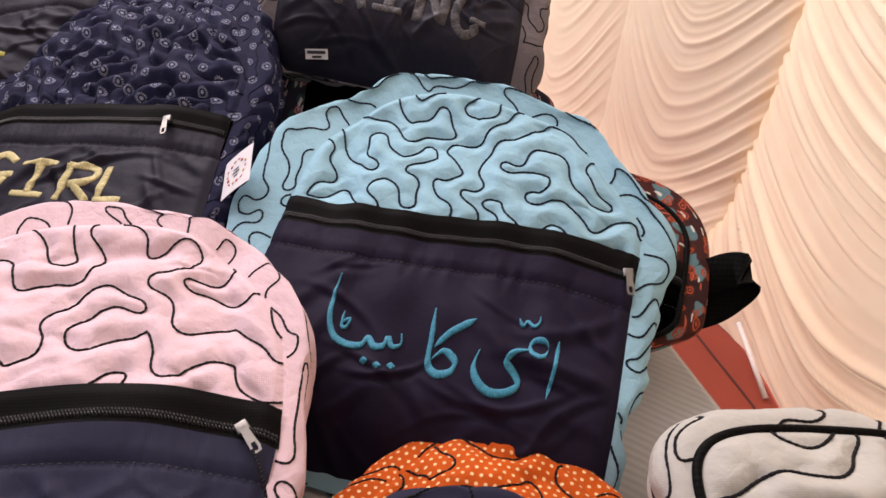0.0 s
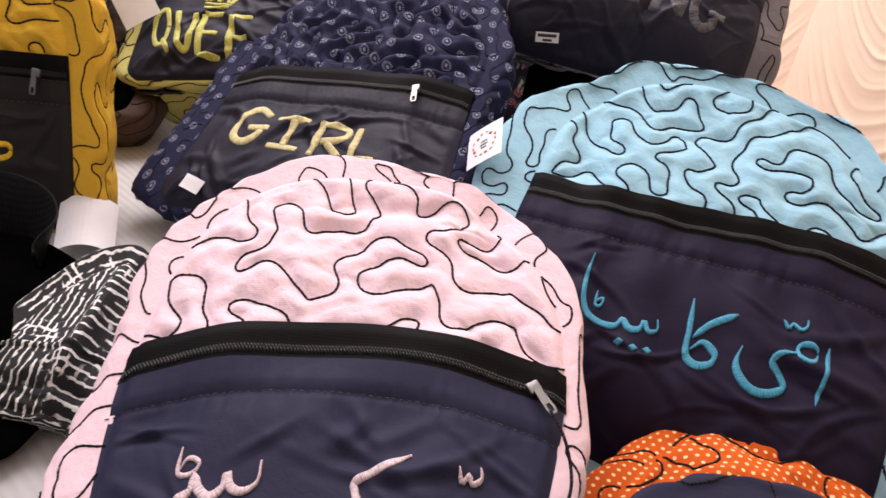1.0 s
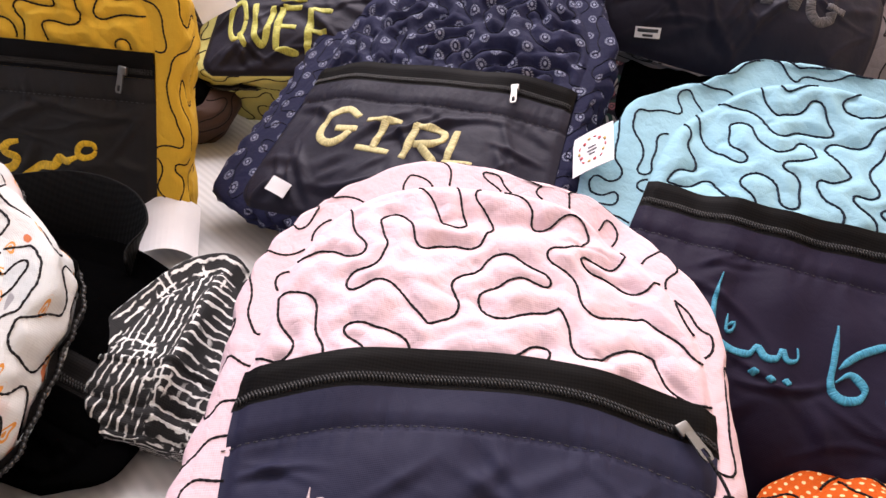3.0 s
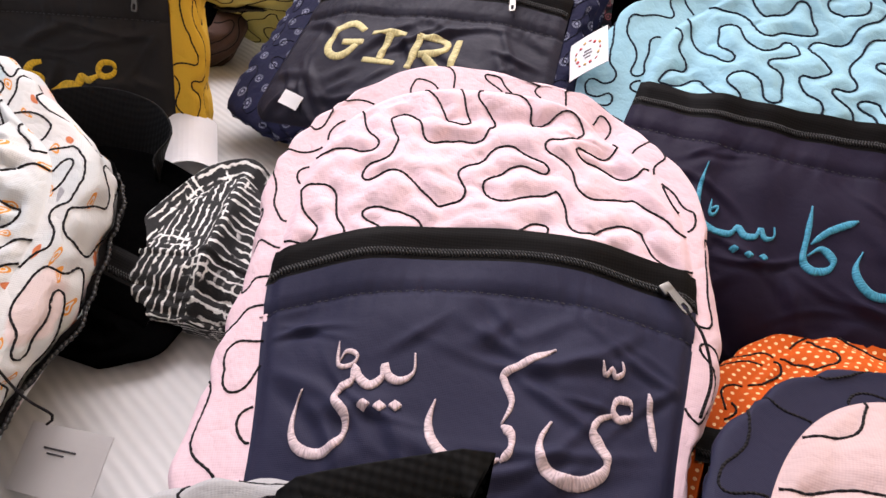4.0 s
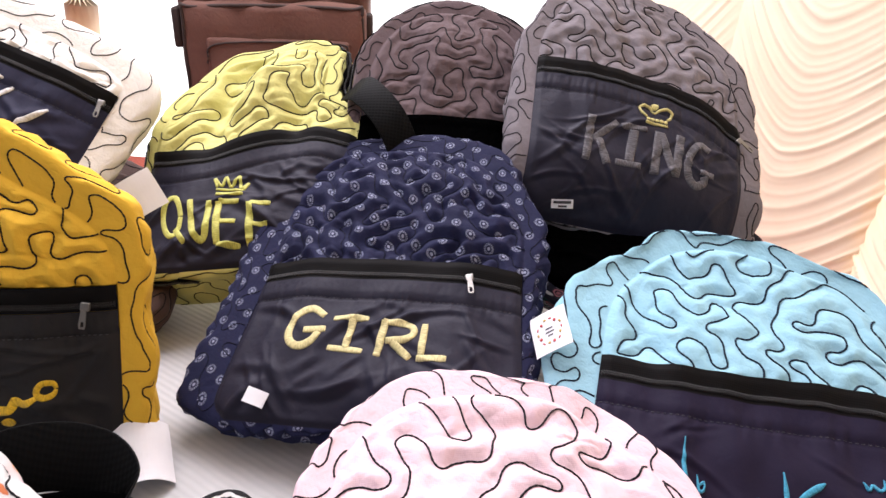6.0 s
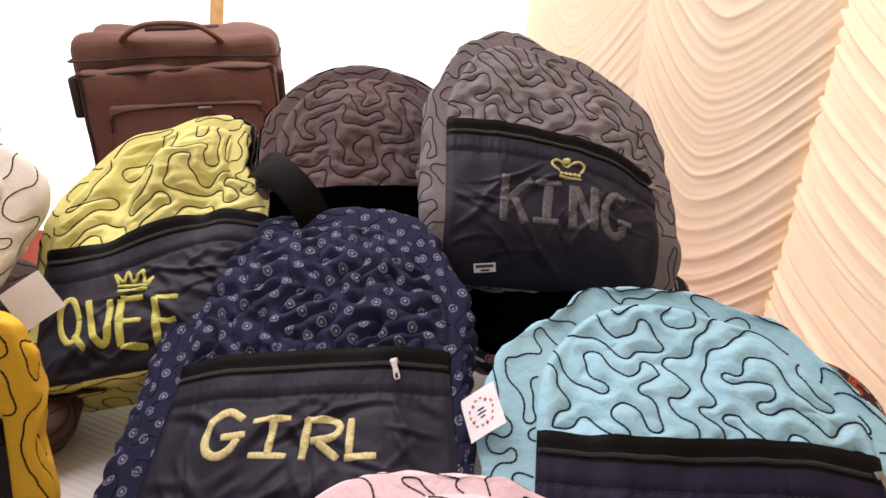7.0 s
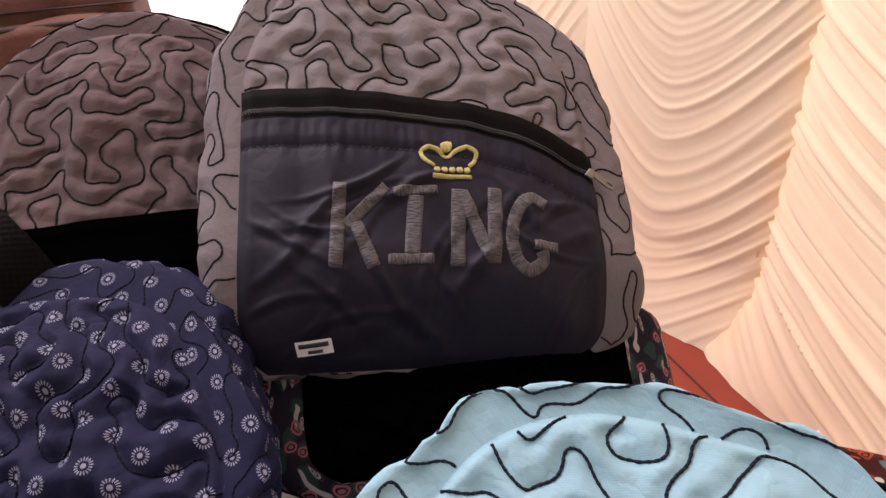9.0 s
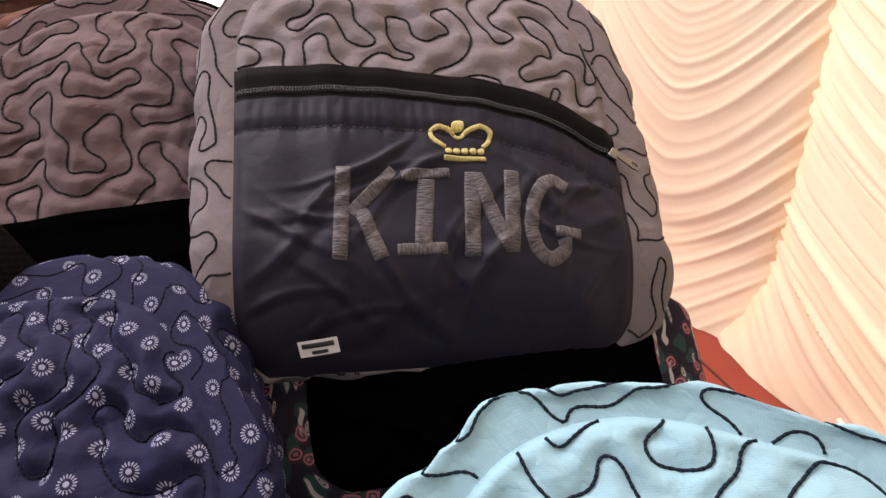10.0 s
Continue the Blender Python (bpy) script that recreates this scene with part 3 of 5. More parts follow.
def backpack(bag, label, shell, pocket, thread=None, text=(), text_mat=None, more=(), group="quilted backpacks", pull=None, pull_turn=0.0, pull_back=0.0,
             main_zip=None, zip_mat=None, piping=None, thread_radius=0.00085, panel_mat=None, hem=True, taper=0.55, nib=None, zipped=True):
    """A quilted backpack with a zipped front pocket; text: embroidered strokes on the pocket."""
    root = thing("backpack", bag.m, label, "backpack", group)
    band = bag.band
    edge = bag.half * 0.9999
    # upper front panel
    s = np.linspace(-1, 1, 130)
    x = edge * np.sin(s * np.pi / 2)
    f = np.linspace(0, 1, 92)
    low = bag.zip_at(x) + band / 2
    y = low[:, None] + (np.maximum(bag.high(x), low + 0.0005) - low)[:, None] * f[None]
    xx = np.broadcast_to(x[:, None], y.shape)
    p = bag.on(xx, y, 0, bool(thread))
    part("front_panel", grid(p), panel_mat or shell, root, sheet=np.stack([xx, y], -1))
    lines = []
    if thread:
        lx, ly = bag.line.T
        inside = np.clip(lx / edge, -1, 1)
        lo_, hi_ = bag.zip_at(lx) + band / 2, bag.high(lx)
        fj = (ly - lo_) / np.maximum(hi_ - lo_, 1e-6)
        keep = (np.abs(lx) < edge * 0.995) & (fj > 0) & (fj < 0.995)
        at_ = on_sheet(p + (0, 0, 0.0005), (np.arcsin(inside) * 2 / np.pi + 1) / 2 * 129, np.clip(fj, 0, 1) * 91)
        lines += runs(at_, keep)
    # gusset and back
    q, arc, at = bag.side(quilted=bool(thread))
    part("gusset", grid(q), shell, root, sheet=np.stack([np.broadcast_to(at[:, None], arc.shape) + 0.5, arc], -1))
    if thread:
        lx, ly = bag.side_line.T
        row = np.clip(lx / at[-1], 0, 1) * (len(at) - 1)
        cols = np.arange(q.shape[1])
        column = np.array([np.interp(v, arc[int(r)], cols) for r, v in zip(row, ly)])
        keep = (lx > 0) & (lx < at[-1]) & (ly > 0) & (ly < arc[row.astype(int), -1])
        lines += runs(on_sheet(q, row, column), keep)
        threads(lines, thread, thread_radius, root)
    ring = q[:-1, -1]
    part("back_panel", (list(ring) + [ring.mean(0)], [(len(ring), (i + 1) % len(ring), i) for i in range(len(ring))]), shell, root)
    # pocket
    nx, ny = 140, 104
    fx, fy = np.linspace(-1, 1, nx), np.linspace(0, 1, ny)
    X = np.zeros((nx, ny))
    Y = np.zeros((nx, ny))
    for j in range(ny):
        w = bag.wide(bag.low + (0 - bag.low) * fy[j])
        X[:, j] = fx * w
        Y[:, j] = bag.low + (bag.zip_at(X[:, j]) - band / 2 - bag.low) * fy[j]
    P = bag.on(X, Y)
    hem_at = bag.zip_at(X) - band / 2 - 0.024
    P[..., 2] -= 0.0012 * np.exp(-((Y - hem_at) / 0.0018) ** 2)
    P[..., 2] += 0.002 * ease((Y - hem_at) / 0.01)
    pk = part("pocket", grid(P), pocket, root, sheet=np.stack([X, Y], -1))
    if hem:
        hx = np.linspace(-bag.half * 0.98, bag.half * 0.98, 120)
        hp = bag.on(hx, bag.zip_at(hx) - band / 2 - 0.024, 0.0004)
        dashes = [tube(hp[i:i + 2], 0.0004, 4) for i in range(0, 118, 2)]
        tagged(part("hem_stitching", join(dashes), INK_PRINT, pk), kind="stuff")
    # zip: tape, teeth, slider
    zx = np.linspace(-edge, edge, 90)
    zy = np.linspace(-0.5, 0.5, 7) * band
    ZX = np.broadcast_to(zx[:, None], (90, 7))
    ZY = bag.zip_at(ZX) + zy[None]
    Z = bag.on(ZX, ZY)
    Z[..., 2] += 0.0022 * (zy[None] > 0) + 0.001
    tape = part("zip_tape" if zipped else "cross_seam", grid(Z), zip_mat or TAPE, root, "black woven zip tape" if zipped else "", sheet=np.stack([ZX, ZY], -1))
    pieces = []
    n = int(2 * edge / 0.0021)
    tx = np.linspace(-edge, edge, n) * 0.985
    ty = bag.zip_at(tx) - band * 0.26
    tz = bag.on(tx, ty, 0.0028)
    for i in range(n if zipped else 0):
        for k in (-1, 1):
            a = tz[i] + (0.0009 * k, 0.0002, 0.0)
            b = tz[i] + (-0.0007 * k, 0.0026 * k, -0.0008)
            pieces.append(tube([a, b], 0.00062, 4))
    if zipped:
        tagged(part("zip_teeth", join(pieces), TEETH, tape, "black coil zip teeth"), kind="stuff")
    if pull is not None:
        sx = pull * bag.half
        c = bag.on(sx, float(bag.zip_at(sx)) - band * 0.26, 0.005)
        slide_m = Matrix.Translation(Vector(c)) @ pose(0, 0, 0, 0, 0, pull_turn)
        slider = part("zip_slider", box((-0.0042, -0.004, -0.0022), (0.0042, 0.004, 0.0022), 0.001, slide_m), STEEL, tape, "silver zip slider")
        bm = bmesh.new()
        w, L = 0.0032, 0.0185
        outer = [(-w * 0.75, 0), (w * 0.75, 0), (w, -L * 0.8), (w * 0.7, -L), (-w * 0.7, -L), (-w, -L * 0.8)]
        inner = [(-w * 0.4, -L * 0.6), (w * 0.4, -L * 0.6), (w * 0.5, -L * 0.8), (w * 0.35, -L * 0.92), (-w * 0.35, -L * 0.92), (-w * 0.5, -L * 0.8)]
        layers = []
        for z in (0, 0.0016):
            layers.append(([bm.verts.new((a, b, z)) for a, b in outer], [bm.verts.new((a, b, z)) for a, b in inner]))
        for i in range(6):
            k = (i + 1) % 6
            bm.faces.new((layers[1][0][i], layers[1][0][k], layers[1][1][k], layers[1][1][i]))
            bm.faces.new((layers[0][0][k], layers[0][0][i], layers[0][1][i], layers[0][1][k]))
            bm.faces.new((layers[0][0][i], layers[0][0][k], layers[1][0][k], layers[1][0][i]))
            bm.faces.new((layers[0][1][k], layers[0][1][i], layers[1][1][i], layers[1][1][k]))
        bmesh.ops.transform(bm, matrix=slide_m @ pose(0, -0.003, 0.002, pull_back, 0, 0), verts=bm.verts)
        part("zip_pull", bm, STEEL, tape, "silver zip pull", smooth=False)

    def place(c, lift):
        g = np.clip((c[:, 1] - bag.low) / (bag.zip_at(c[:, 0]) - band / 2 - bag.low), 0, 1)
        h = np.clip(c[:, 0] / bag.wide(bag.low * (1 - g)), -1, 1)
        return on_sheet(P, (h + 1) / 2 * (nx - 1), g * (ny - 1)) + np.stack([0 * lift, 0 * lift, lift], -1)

    laid = 0
    for strokes, mat, name in ((text, text_mat, "letter_stroke"), *more):
        if not strokes:
            continue
        for pts, width in strokes:
            pts = np.array(pts) / 1000
            dot = np.linalg.norm(pts[-1] - pts[0]) < width * 0.0009 and len(pts) == 2
            if dot:
                pts = pts.mean(0) + np.array([(-0.6, -0.1), (0, 0.0), (0.6, 0.1)]) * width / 1000
            c = curve_through(pts, 0.0015 if not dot else 0.0006)
            k = np.linspace(0, 1, len(c))
            ends = taper + (1 - taper) * ease(np.minimum(k, 1 - k) / 0.2)
            blob = 0.12 + 1.0 * (1 - np.abs(2 * k - 1)) if nib is not None else 0.1 + np.sqrt(1 - (2 * k - 1) ** 2)
            r = width / 2000 * (blob if dot else ends * (1 + 0.022 * np.cos(np.arange(len(c)) * 2.1) + 0.02 * np.cos(np.arange(len(c)) * 3.7 + 1)))
            if nib is not None and not dot:
                way = np.gradient(c, axis=0)
                r = r * (0.58 + 0.64 * np.abs(np.sin(np.arctan2(way[:, 1], way[:, 0]) - radians(nib))))
            # a raised pad of stitches that follows the cloth, its rim tucked in
            way = np.gradient(c, axis=0)
            way /= np.linalg.norm(way, axis=1, keepdims=True) + 1e-9
            over = np.array((-1.0, -0.93, -0.6, 0.0, 0.6, 0.93, 1.0))
            high = np.array((-0.0004, 0.0006, 0.0011, 0.0013, 0.0011, 0.0006, -0.0004)) + np.array((0, 1, 1, 1, 1, 1, 0)) * 0.00018 * (laid % 4)
            laid += 1
            flat = c[:, None] + np.stack([-way[:, 1], way[:, 0]], 1)[:, None] * (r[:, None] * over[None])[..., None]
            lift = np.broadcast_to(high, (len(c), 7)).copy()
            lift[[0, -1]] = -0.0004
            pad = place(flat.reshape(-1, 2), lift.ravel()).reshape(len(c), 7, 3)
            along = np.r_[0, np.cumsum(np.linalg.norm(np.diff(c, axis=0), axis=1))]
            part(name, grid(pad), mat, pk, "raised satin-stitch stroke", sheet=np.stack([np.broadcast_to(along[:, None], lift.shape), r[:, None] * over[None]], -1))
    if main_zip is not None:
        j0 = int(main_zip * (q.shape[1] - 1))
        strip = q[18:-18, j0:j0 + 6].copy()
        centre = q[18:-18].mean((0, 1))
        outward = strip - centre
        outward /= np.linalg.norm(outward, axis=-1, keepdims=True)
        strip += outward * 0.003
        mz = part("main_zip", grid(strip), TAPE, root, "black main zip round the bag")
        mid = strip[:, 2:4].mean(1)
        out1 = outward[:, 2]
        pieces = [tube([mid[i] + out1[i] * 0.001, mid[i] * 0.5 + mid[i + 1] * 0.5 + out1[i] * 0.0022, mid[i + 1] + out1[i + 1] * 0.001], 0.0016, 5) for i in range(len(mid) - 1)]
        tagged(part("zip_teeth", join(pieces), TEETH, mz, "black coil zip teeth"), kind="stuff")
    if piping:
        edge_line = q[:, 0].copy()
        edge_line[:, 2] += 0.001
        part("piping", tube(edge_line[21:-21], piping[1], 8), piping[0], root, "black piping along the seam")
    return root


def strap_loop(path, width, thick=0.0025, side=(1, 0, 0)):
    """A flat tape bent along a path."""
    c = curve_through(path, 0.004)
    side = np.array(side, float)
    t = np.gradient(c, axis=0)
    t /= np.linalg.norm(t, axis=1, keepdims=True)
    a = side[None] - (t @ side)[:, None] * t
    a /= np.linalg.norm(a, axis=1, keepdims=True)
    n = np.cross(t, a)
    w, h = width / 2, thick / 2
    ring = np.stack([c + a * w * i + n * h * k for i, k in ((-1, -0.6), (-0.96, -1), (0.96, -1), (1, -0.6), (1, 0.6), (0.96, 1), (-0.96, 1), (-1, 0.6))], 1)
    k = len(c)
    faces = [(i * 8 + j, i * 8 + (j + 1) % 8, (i + 1) * 8 + (j + 1) % 8, (i + 1) * 8 + j) for i in range(k - 1) for j in range(8)]
    faces += [tuple(range(8))[::-1], tuple((k - 1) * 8 + j for j in range(8))]
    return list(ring.reshape(-1, 3)), faces


def strap_on(root, path, width, mat, name="shoulder_strap", side=(1, 0, 0), label="black webbing strap", thick=0.0025):
    """A strap sewn to a bag, its path given in the room."""
    p, f = strap_loop(path, width, thick, side)
    inv = root.matrix_world.inverted()
    return part(name, ([inv @ Vector(map(float, q)) for q in p], f), mat, root, label)


def card(name, m, size, label, category, bow=0.002, mat=None):
    """A thin stiff card that lies a little bent."""
    w, h = size
    X, Y = np.meshgrid(np.linspace(-w / 2, w / 2, 12), np.linspace(-h / 2, h / 2, 12), indexing="ij")
    Z = bow * (1 - (2 * X / w) ** 2) + bow * 0.5 * np.sin(3 * Y / h)
    root = thing(name, m, label, category)
    up, down = np.stack([X, Y, Z + 0.0005], -1), np.stack([X, Y, Z], -1)
    p1, f1 = grid(up)
    p2, f2 = grid(down)
    rimi = [i for i in range(12)] + [i * 12 + 11 for i in range(1, 12)] + [132 + j for j in range(10, -1, -1)] + [i * 12 for i in range(10, 0, -1)]
    faces = f1 + [tuple(144 + i for i in f[::-1]) for f in f2] + [(rimi[k], rimi[(k + 1) % 44], 144 + rimi[(k + 1) % 44], 144 + rimi[k]) for k in range(44)]
    part("card", (p1 + p2, faces), mat or PAPER, root, smooth=False)
    return root, (lambda x, y: (x, y, bow * (1 - (2 * x / w) ** 2) + bow * 0.5 * math.sin(3 * y / h) + 0.0009))


# ---- setting ----
def setting(name, data, mat, label, category, smooth=True):
    return tagged(part(name, data, mat, None, "", smooth), label, category, "", "structure")


def carpet_material():
    m, n, l, b = material("red_carpet")
    vec = coords(n, l)
    fine = noise_at(n, l, vec, 700, 3.0, 0.7)
    big = noise_at(n, l, vec, 5, 4.0, 0.6)
    tone = mix(n, l, ramp(n, l, big, 0.3, 0.7), (0.30, 0.05, 0.025), (0.42, 0.075, 0.035))
    tone = mix(n, l, ramp(n, l, fine, 0.35, 0.65), (0.22, 0.035, 0.02), tone)
    l.new(tone, b.inputs["Base Color"])
    bumped(n, l, b, fine, 0.002, 0.7)
    b.inputs["Roughness"].default_value = 0.95
    return m


def cloth_material(name, colour, dark, through_it, bump=0.0008, rough=0.7):
    """Thin cloth that lets some light through."""
    m, n, l, b = material(name)
    vec = coords(n, l)
    f = noise_at(n, l, vec, 9, 5.0, 0.6)
    tone = mix(n, l, ramp(n, l, f, 0.3, 0.7), dark, colour)
    l.new(tone, b.inputs["Base Color"])
    bumped(n, l, b, noise_at(n, l, vec, 60, 4.0, 0.6), bump, 0.6)
    b.inputs["Roughness"].default_value = rough
    b.inputs["Sheen Weight"].default_value = 0.15
    t = n.new("ShaderNodeBsdfTranslucent")
    l.new(tone, t.inputs["Color"])
    s = n.new("ShaderNodeMixShader")
    s.inputs[0].default_value = through_it
    l.new(b.outputs[0], s.inputs[1])
    l.new(t.outputs[0], s.inputs[2])
    l.new(s.outputs[0], n["Material Output"].inputs["Surface"])
    return m


CARPET = carpet_material()
DRAPE = cloth_material("peach_satin", (0.955, 0.81, 0.595), (0.935, 0.765, 0.54), 0.36, rough=0.5)
# dark brown so that the unseen wall behind the viewer bounces little light
SHADE = cloth_material("dark_brown_cloth", (0.10, 0.07, 0.05), (0.08, 0.055, 0.04), 0.03)
ROOF = cloth_material("white_tent_cloth", (0.86, 0.83, 0.78), (0.82, 0.79, 0.73), 0.28)


def table_material():
    """White ribbed table cloth."""
    m, n, l, b = material("white_ribbed_cloth")
    vec = coords(n, l)
    w = node(n, "ShaderNodeTexWave", Scale=52.0, Distortion=0.8, Detail=2.0, Detail_Scale=0.6)
    w.bands_direction = "DIAGONAL"
    l.new(vec, w.inputs["Vector"])
    f = noise_at(n, l, vec, 7, 5.0, 0.6)
    tone = mix(n, l, ramp(n, l, f, 0.3, 0.7), (0.46, 0.455, 0.45), (0.56, 0.55, 0.54))
    tone = mix(n, l, w.outputs["Fac"], (0.46, 0.46, 0.455), tone)
    l.new(tone, b.inputs["Base Color"])
    low = bumped(n, l, b, noise_at(n, l, vec, 12, 4.0, 0.5), 0.006, 0.6)
    bumped(n, l, b, w.outputs["Fac"], 0.0006, 0.6, low)
    b.inputs["Roughness"].default_value = 0.8
    return m


CLOTH = table_material()
setting("floor", grid(np.stack(np.meshgrid(np.linspace(-3.4, 1.4, 30), np.linspace(-2.8, 2.75, 30), [0.0], indexing="ij"), -1)[:, :, 0]), CARPET, "worn red carpet floor with small creases", "floor")
setting("ground", grid(np.stack(np.meshgrid(np.linspace(-60, 60, 41), np.linspace(-60, 60, 41), [-0.012], indexing="ij"), -1)[:, :, 0]), plain("bare_earth", (0.20, 0.165, 0.125), 0.95, 3, 0.8, 0.01), "pale bare earth round the tent", "ground")

# low table under a white cloth
x0, x1, y0, y1 = -1.35, 0.285, -0.55, 1.25
def table_cloth():
    prof = [(0.0, 0.0), (0.006, -0.002), (0.010, -0.008), (0.012, -0.02), (0.016, -0.1), (0.02, -0.2), (0.024, -0.3), (0.027, -0.40), (0.028, -0.44)]
    ring = []
    corners = [(x0, y0), (x1, y0), (x1, y1), (x0, y1)]
    for k in range(4):
        a, b = np.array(corners[k]), np.array(corners[(k + 1) % 4])
        for s in np.linspace(0, 1, 60, endpoint=False):
            ring.append(a + (b - a) * s)
    ring = np.array(ring)
    t = np.roll(ring, -1, 0) - np.roll(ring, 1, 0)
    t /= np.linalg.norm(t, axis=1, keepdims=True)
    nrm = np.stack([t[:, 1], -t[:, 0]], 1)
    wave = ripples(41, 0.16, 10)(np.arange(len(ring)) * 0.027, 0 * ring[:, 0])
    p = np.zeros((len(ring), len(prof), 3))
    for j, (o, z) in enumerate(prof):
        fall = min(1, -z / 0.3)
        p[:, j, :2] = ring + nrm * (o + 0.02 * fall * wave)[:, None]
        p[:, j, 2] = TABLE_Z + z
    gx, gy = np.linspace(x0, x1, 80), np.linspace(y0, y1, 80)
    X, Y = np.meshgrid(gx, gy, indexing="ij")
    edge = np.minimum(np.minimum(X - x0, x1 - X), np.minimum(Y - y0, y1 - Y))
    Z = TABLE_Z + 0.0015 * ripples(43, 0.3, 10)(X, Y) * ease(edge / 0.05)
    return join([grid(np.stack([X, Y, Z], -1)), grid(p, True)])


table = thing("low_table", pose(0.285, 0.5, 0, 0, 0, 12) @ pose(-0.285, -0.5, 0), "low display table covered with a white ribbed cloth", "table")
part("tablecloth", table_cloth(), CLOTH, table, "white ribbed cloth hanging to the floor")
part("tabletop", box((x0 + 0.01, y0 + 0.01, TABLE_Z - 0.04), (x1 - 0.01, y1 - 0.01, TABLE_Z - 0.006), 0.003), plain("table_board", (0.3, 0.2, 0.12)), table)
for lx in (x0 + 0.08, x1 - 0.08):
    for ly in (y0 + 0.08, y1 - 0.08):
        part("leg", box((lx - 0.02, ly - 0.02, 0), (lx + 0.02, ly + 0.02, TABLE_Z - 0.04), 0.003), plain("table_leg", (0.25, 0.17, 0.1)), table)


# draped tent wall: swags between upright gathered seams
def drape(a, b, height, seams, seed, droop=0.3, deep=0.035, bias=1.0, strong=(1, 1, 1, 1), fine=70, pitch=0.085, toe=(0.075, 0.075), peak=1.0):
    """A wall of swagged cloth from a to b; seams: where along it the cloth is gathered; bias: where the swags hang lowest; strong: how deep each bay's folds are;
    pitch: from fold to fold; toe: how far the foot spreads at either end; peak: how sharp the crests are."""
    a, b = np.array(a), np.array(b)
    length = np.linalg.norm(b - a)
    along = (b - a) / length
    inward = np.array((-along[1], along[0]))
    cols = []
    for k in range(len(seams) - 1):
        f = np.linspace(0, 1, fine, endpoint=k == len(seams) - 2)
        cols.append(np.stack([seams[k] + (seams[k + 1] - seams[k]) * f, f, np.full(len(f), strong[k])], 1))
    t, f, force = np.vstack(cols).T
    z = np.linspace(0.0, height, 4 * fine)
    T, Zz = np.meshgrid(t, z, indexing="ij")
    F = np.broadcast_to(f[:, None], T.shape)
    hang = 4 * F * (1 - F)
    wob = ripples(seed, 0.9, 12, spread=0.5)
    G = F ** bias
    G = np.clip(G + 0.1 * wob(T * 0.2 + 9, Zz * 0.6) * G * (1 - G), 0, 1)
    sag = droop * (1 - np.abs(2 * G - 1) ** 1.6) * (1 + 0.12 * wob(T * 0.1 + 3, Zz)) + 0.02 * wob(T, Zz)
    level = Zz + sag
    phase = level / pitch + 0.6 * wob(T * 0.15 + 5, level * 1.5)
    saw = phase - np.floor(phase)
    rise = np.where(saw < 0.3, ease(saw / 0.3), 1 - ease((saw - 0.3) / 0.7)) * np.clip(0.5 + 0.6 * wob(T * 1.2 + 2, level * 3), 0, 1.2)
    crest = np.exp(-((saw - 0.3) / 0.10) ** 2) * np.clip(0.5 + 0.7 * wob(T * 1.5 + 7, level * 4), 0, 1.2)
    minor = (0.5 + 0.5 * np.cos(2 * np.pi * phase * 2.37 + 1.3 + wob(T, level * 2))) ** 3
    near = np.minimum(F, 1 - F)
    gather = np.exp(-(near / 0.15) ** 2)
    small = np.cos(2 * np.pi * level / 0.033 + 2.0 * wob(T * 1.2, level * 2)) * (0.6 + 0.4 * wob(T * 2, level * 4))
    out = 0.012 + deep * hang ** 0.8 + force[:, None] * (0.35 + 0.65 * ease(near / 0.12)) * (0.010 * rise + 0.009 * peak * crest + 0.003 * minor + 0.0045 * small * gather)
    foot = np.clip(1 - Zz / 0.2, 0, 1)
    out = out * (1 - 0.5 * foot) + (toe[0] + (toe[1] - toe[0]) * ease((T / length - 0.80) / 0.13) + 0.012 * wob(T * 3, 0 * Zz)) * foot ** 1.4
    p = np.zeros((*T.shape, 3))
    base = a[None, None] + along[None, None] * T[..., None] + inward[None, None] * out[..., None]
    p[..., :2] = base
    p[..., 2] = Zz + 0.004
    return p


right_wall = drape((0.80, -0.48), (0.80, 1.42), 2.6, (0.0, 0.95, 1.90), 51, droop=0.19, bias=0.9, strong=(1.5, 1.5), fine=140, pitch=0.075, toe=(0.025, 0.085))
setting("wall_east", grid(right_wall), DRAPE, "peach satin tent wall draped in swags", "tent wall")
# unseen stretch of wall, added to keep stray sun off the table
rear_wall = drape((0.80, -2.55), (0.80, -0.48), 2.6, (0.0, 1.12, 2.07), 53)
setting("wall_east_sun_block", grid(rear_wall), DRAPE, "peach satin tent wall draped in swags", "tent wall")
for k, (x, y) in enumerate(((0.786, -0.48), (0.786, 0.47), (0.78, 1.415))):
    tape_path = np.stack([np.full(60, x) + 0.003 * np.sin(np.linspace(0, 70, 60)), np.full(60, y) + 0.004 * np.sin(np.linspace(0, 50, 60) + k), np.linspace(0.09, 2.55, 60)], 1)
    setting("trim", tube(tape_path, 0.006, 8), DRAPE, "gathered cloth seam of the draped wall", "seam")
corner_wall = drape((0.805, 1.38), (0.39, 2.45), 2.6, (0.0, 0.585, 1.147), 52, 0.27, 0.02, 1.1, (0.45, 0.25), 150, 0.062, peak=1.3)
setting("wall_north", grid(corner_wall), DRAPE, "peach satin tent wall slanting inwards, draped in swags", "tent wall")
# unseen wall added behind the viewer, kept dark to cut fill light
front_wall = drape((-3.2, -2.6), (0.8, -2.6), 2.6, (0.0, 1.0, 2.0, 3.0, 4.0), 54)
setting("wall_south", grid(front_wall[::2, ::4]), SHADE, "unseen dark brown cloth wall added to cut bounced light", "tent wall")
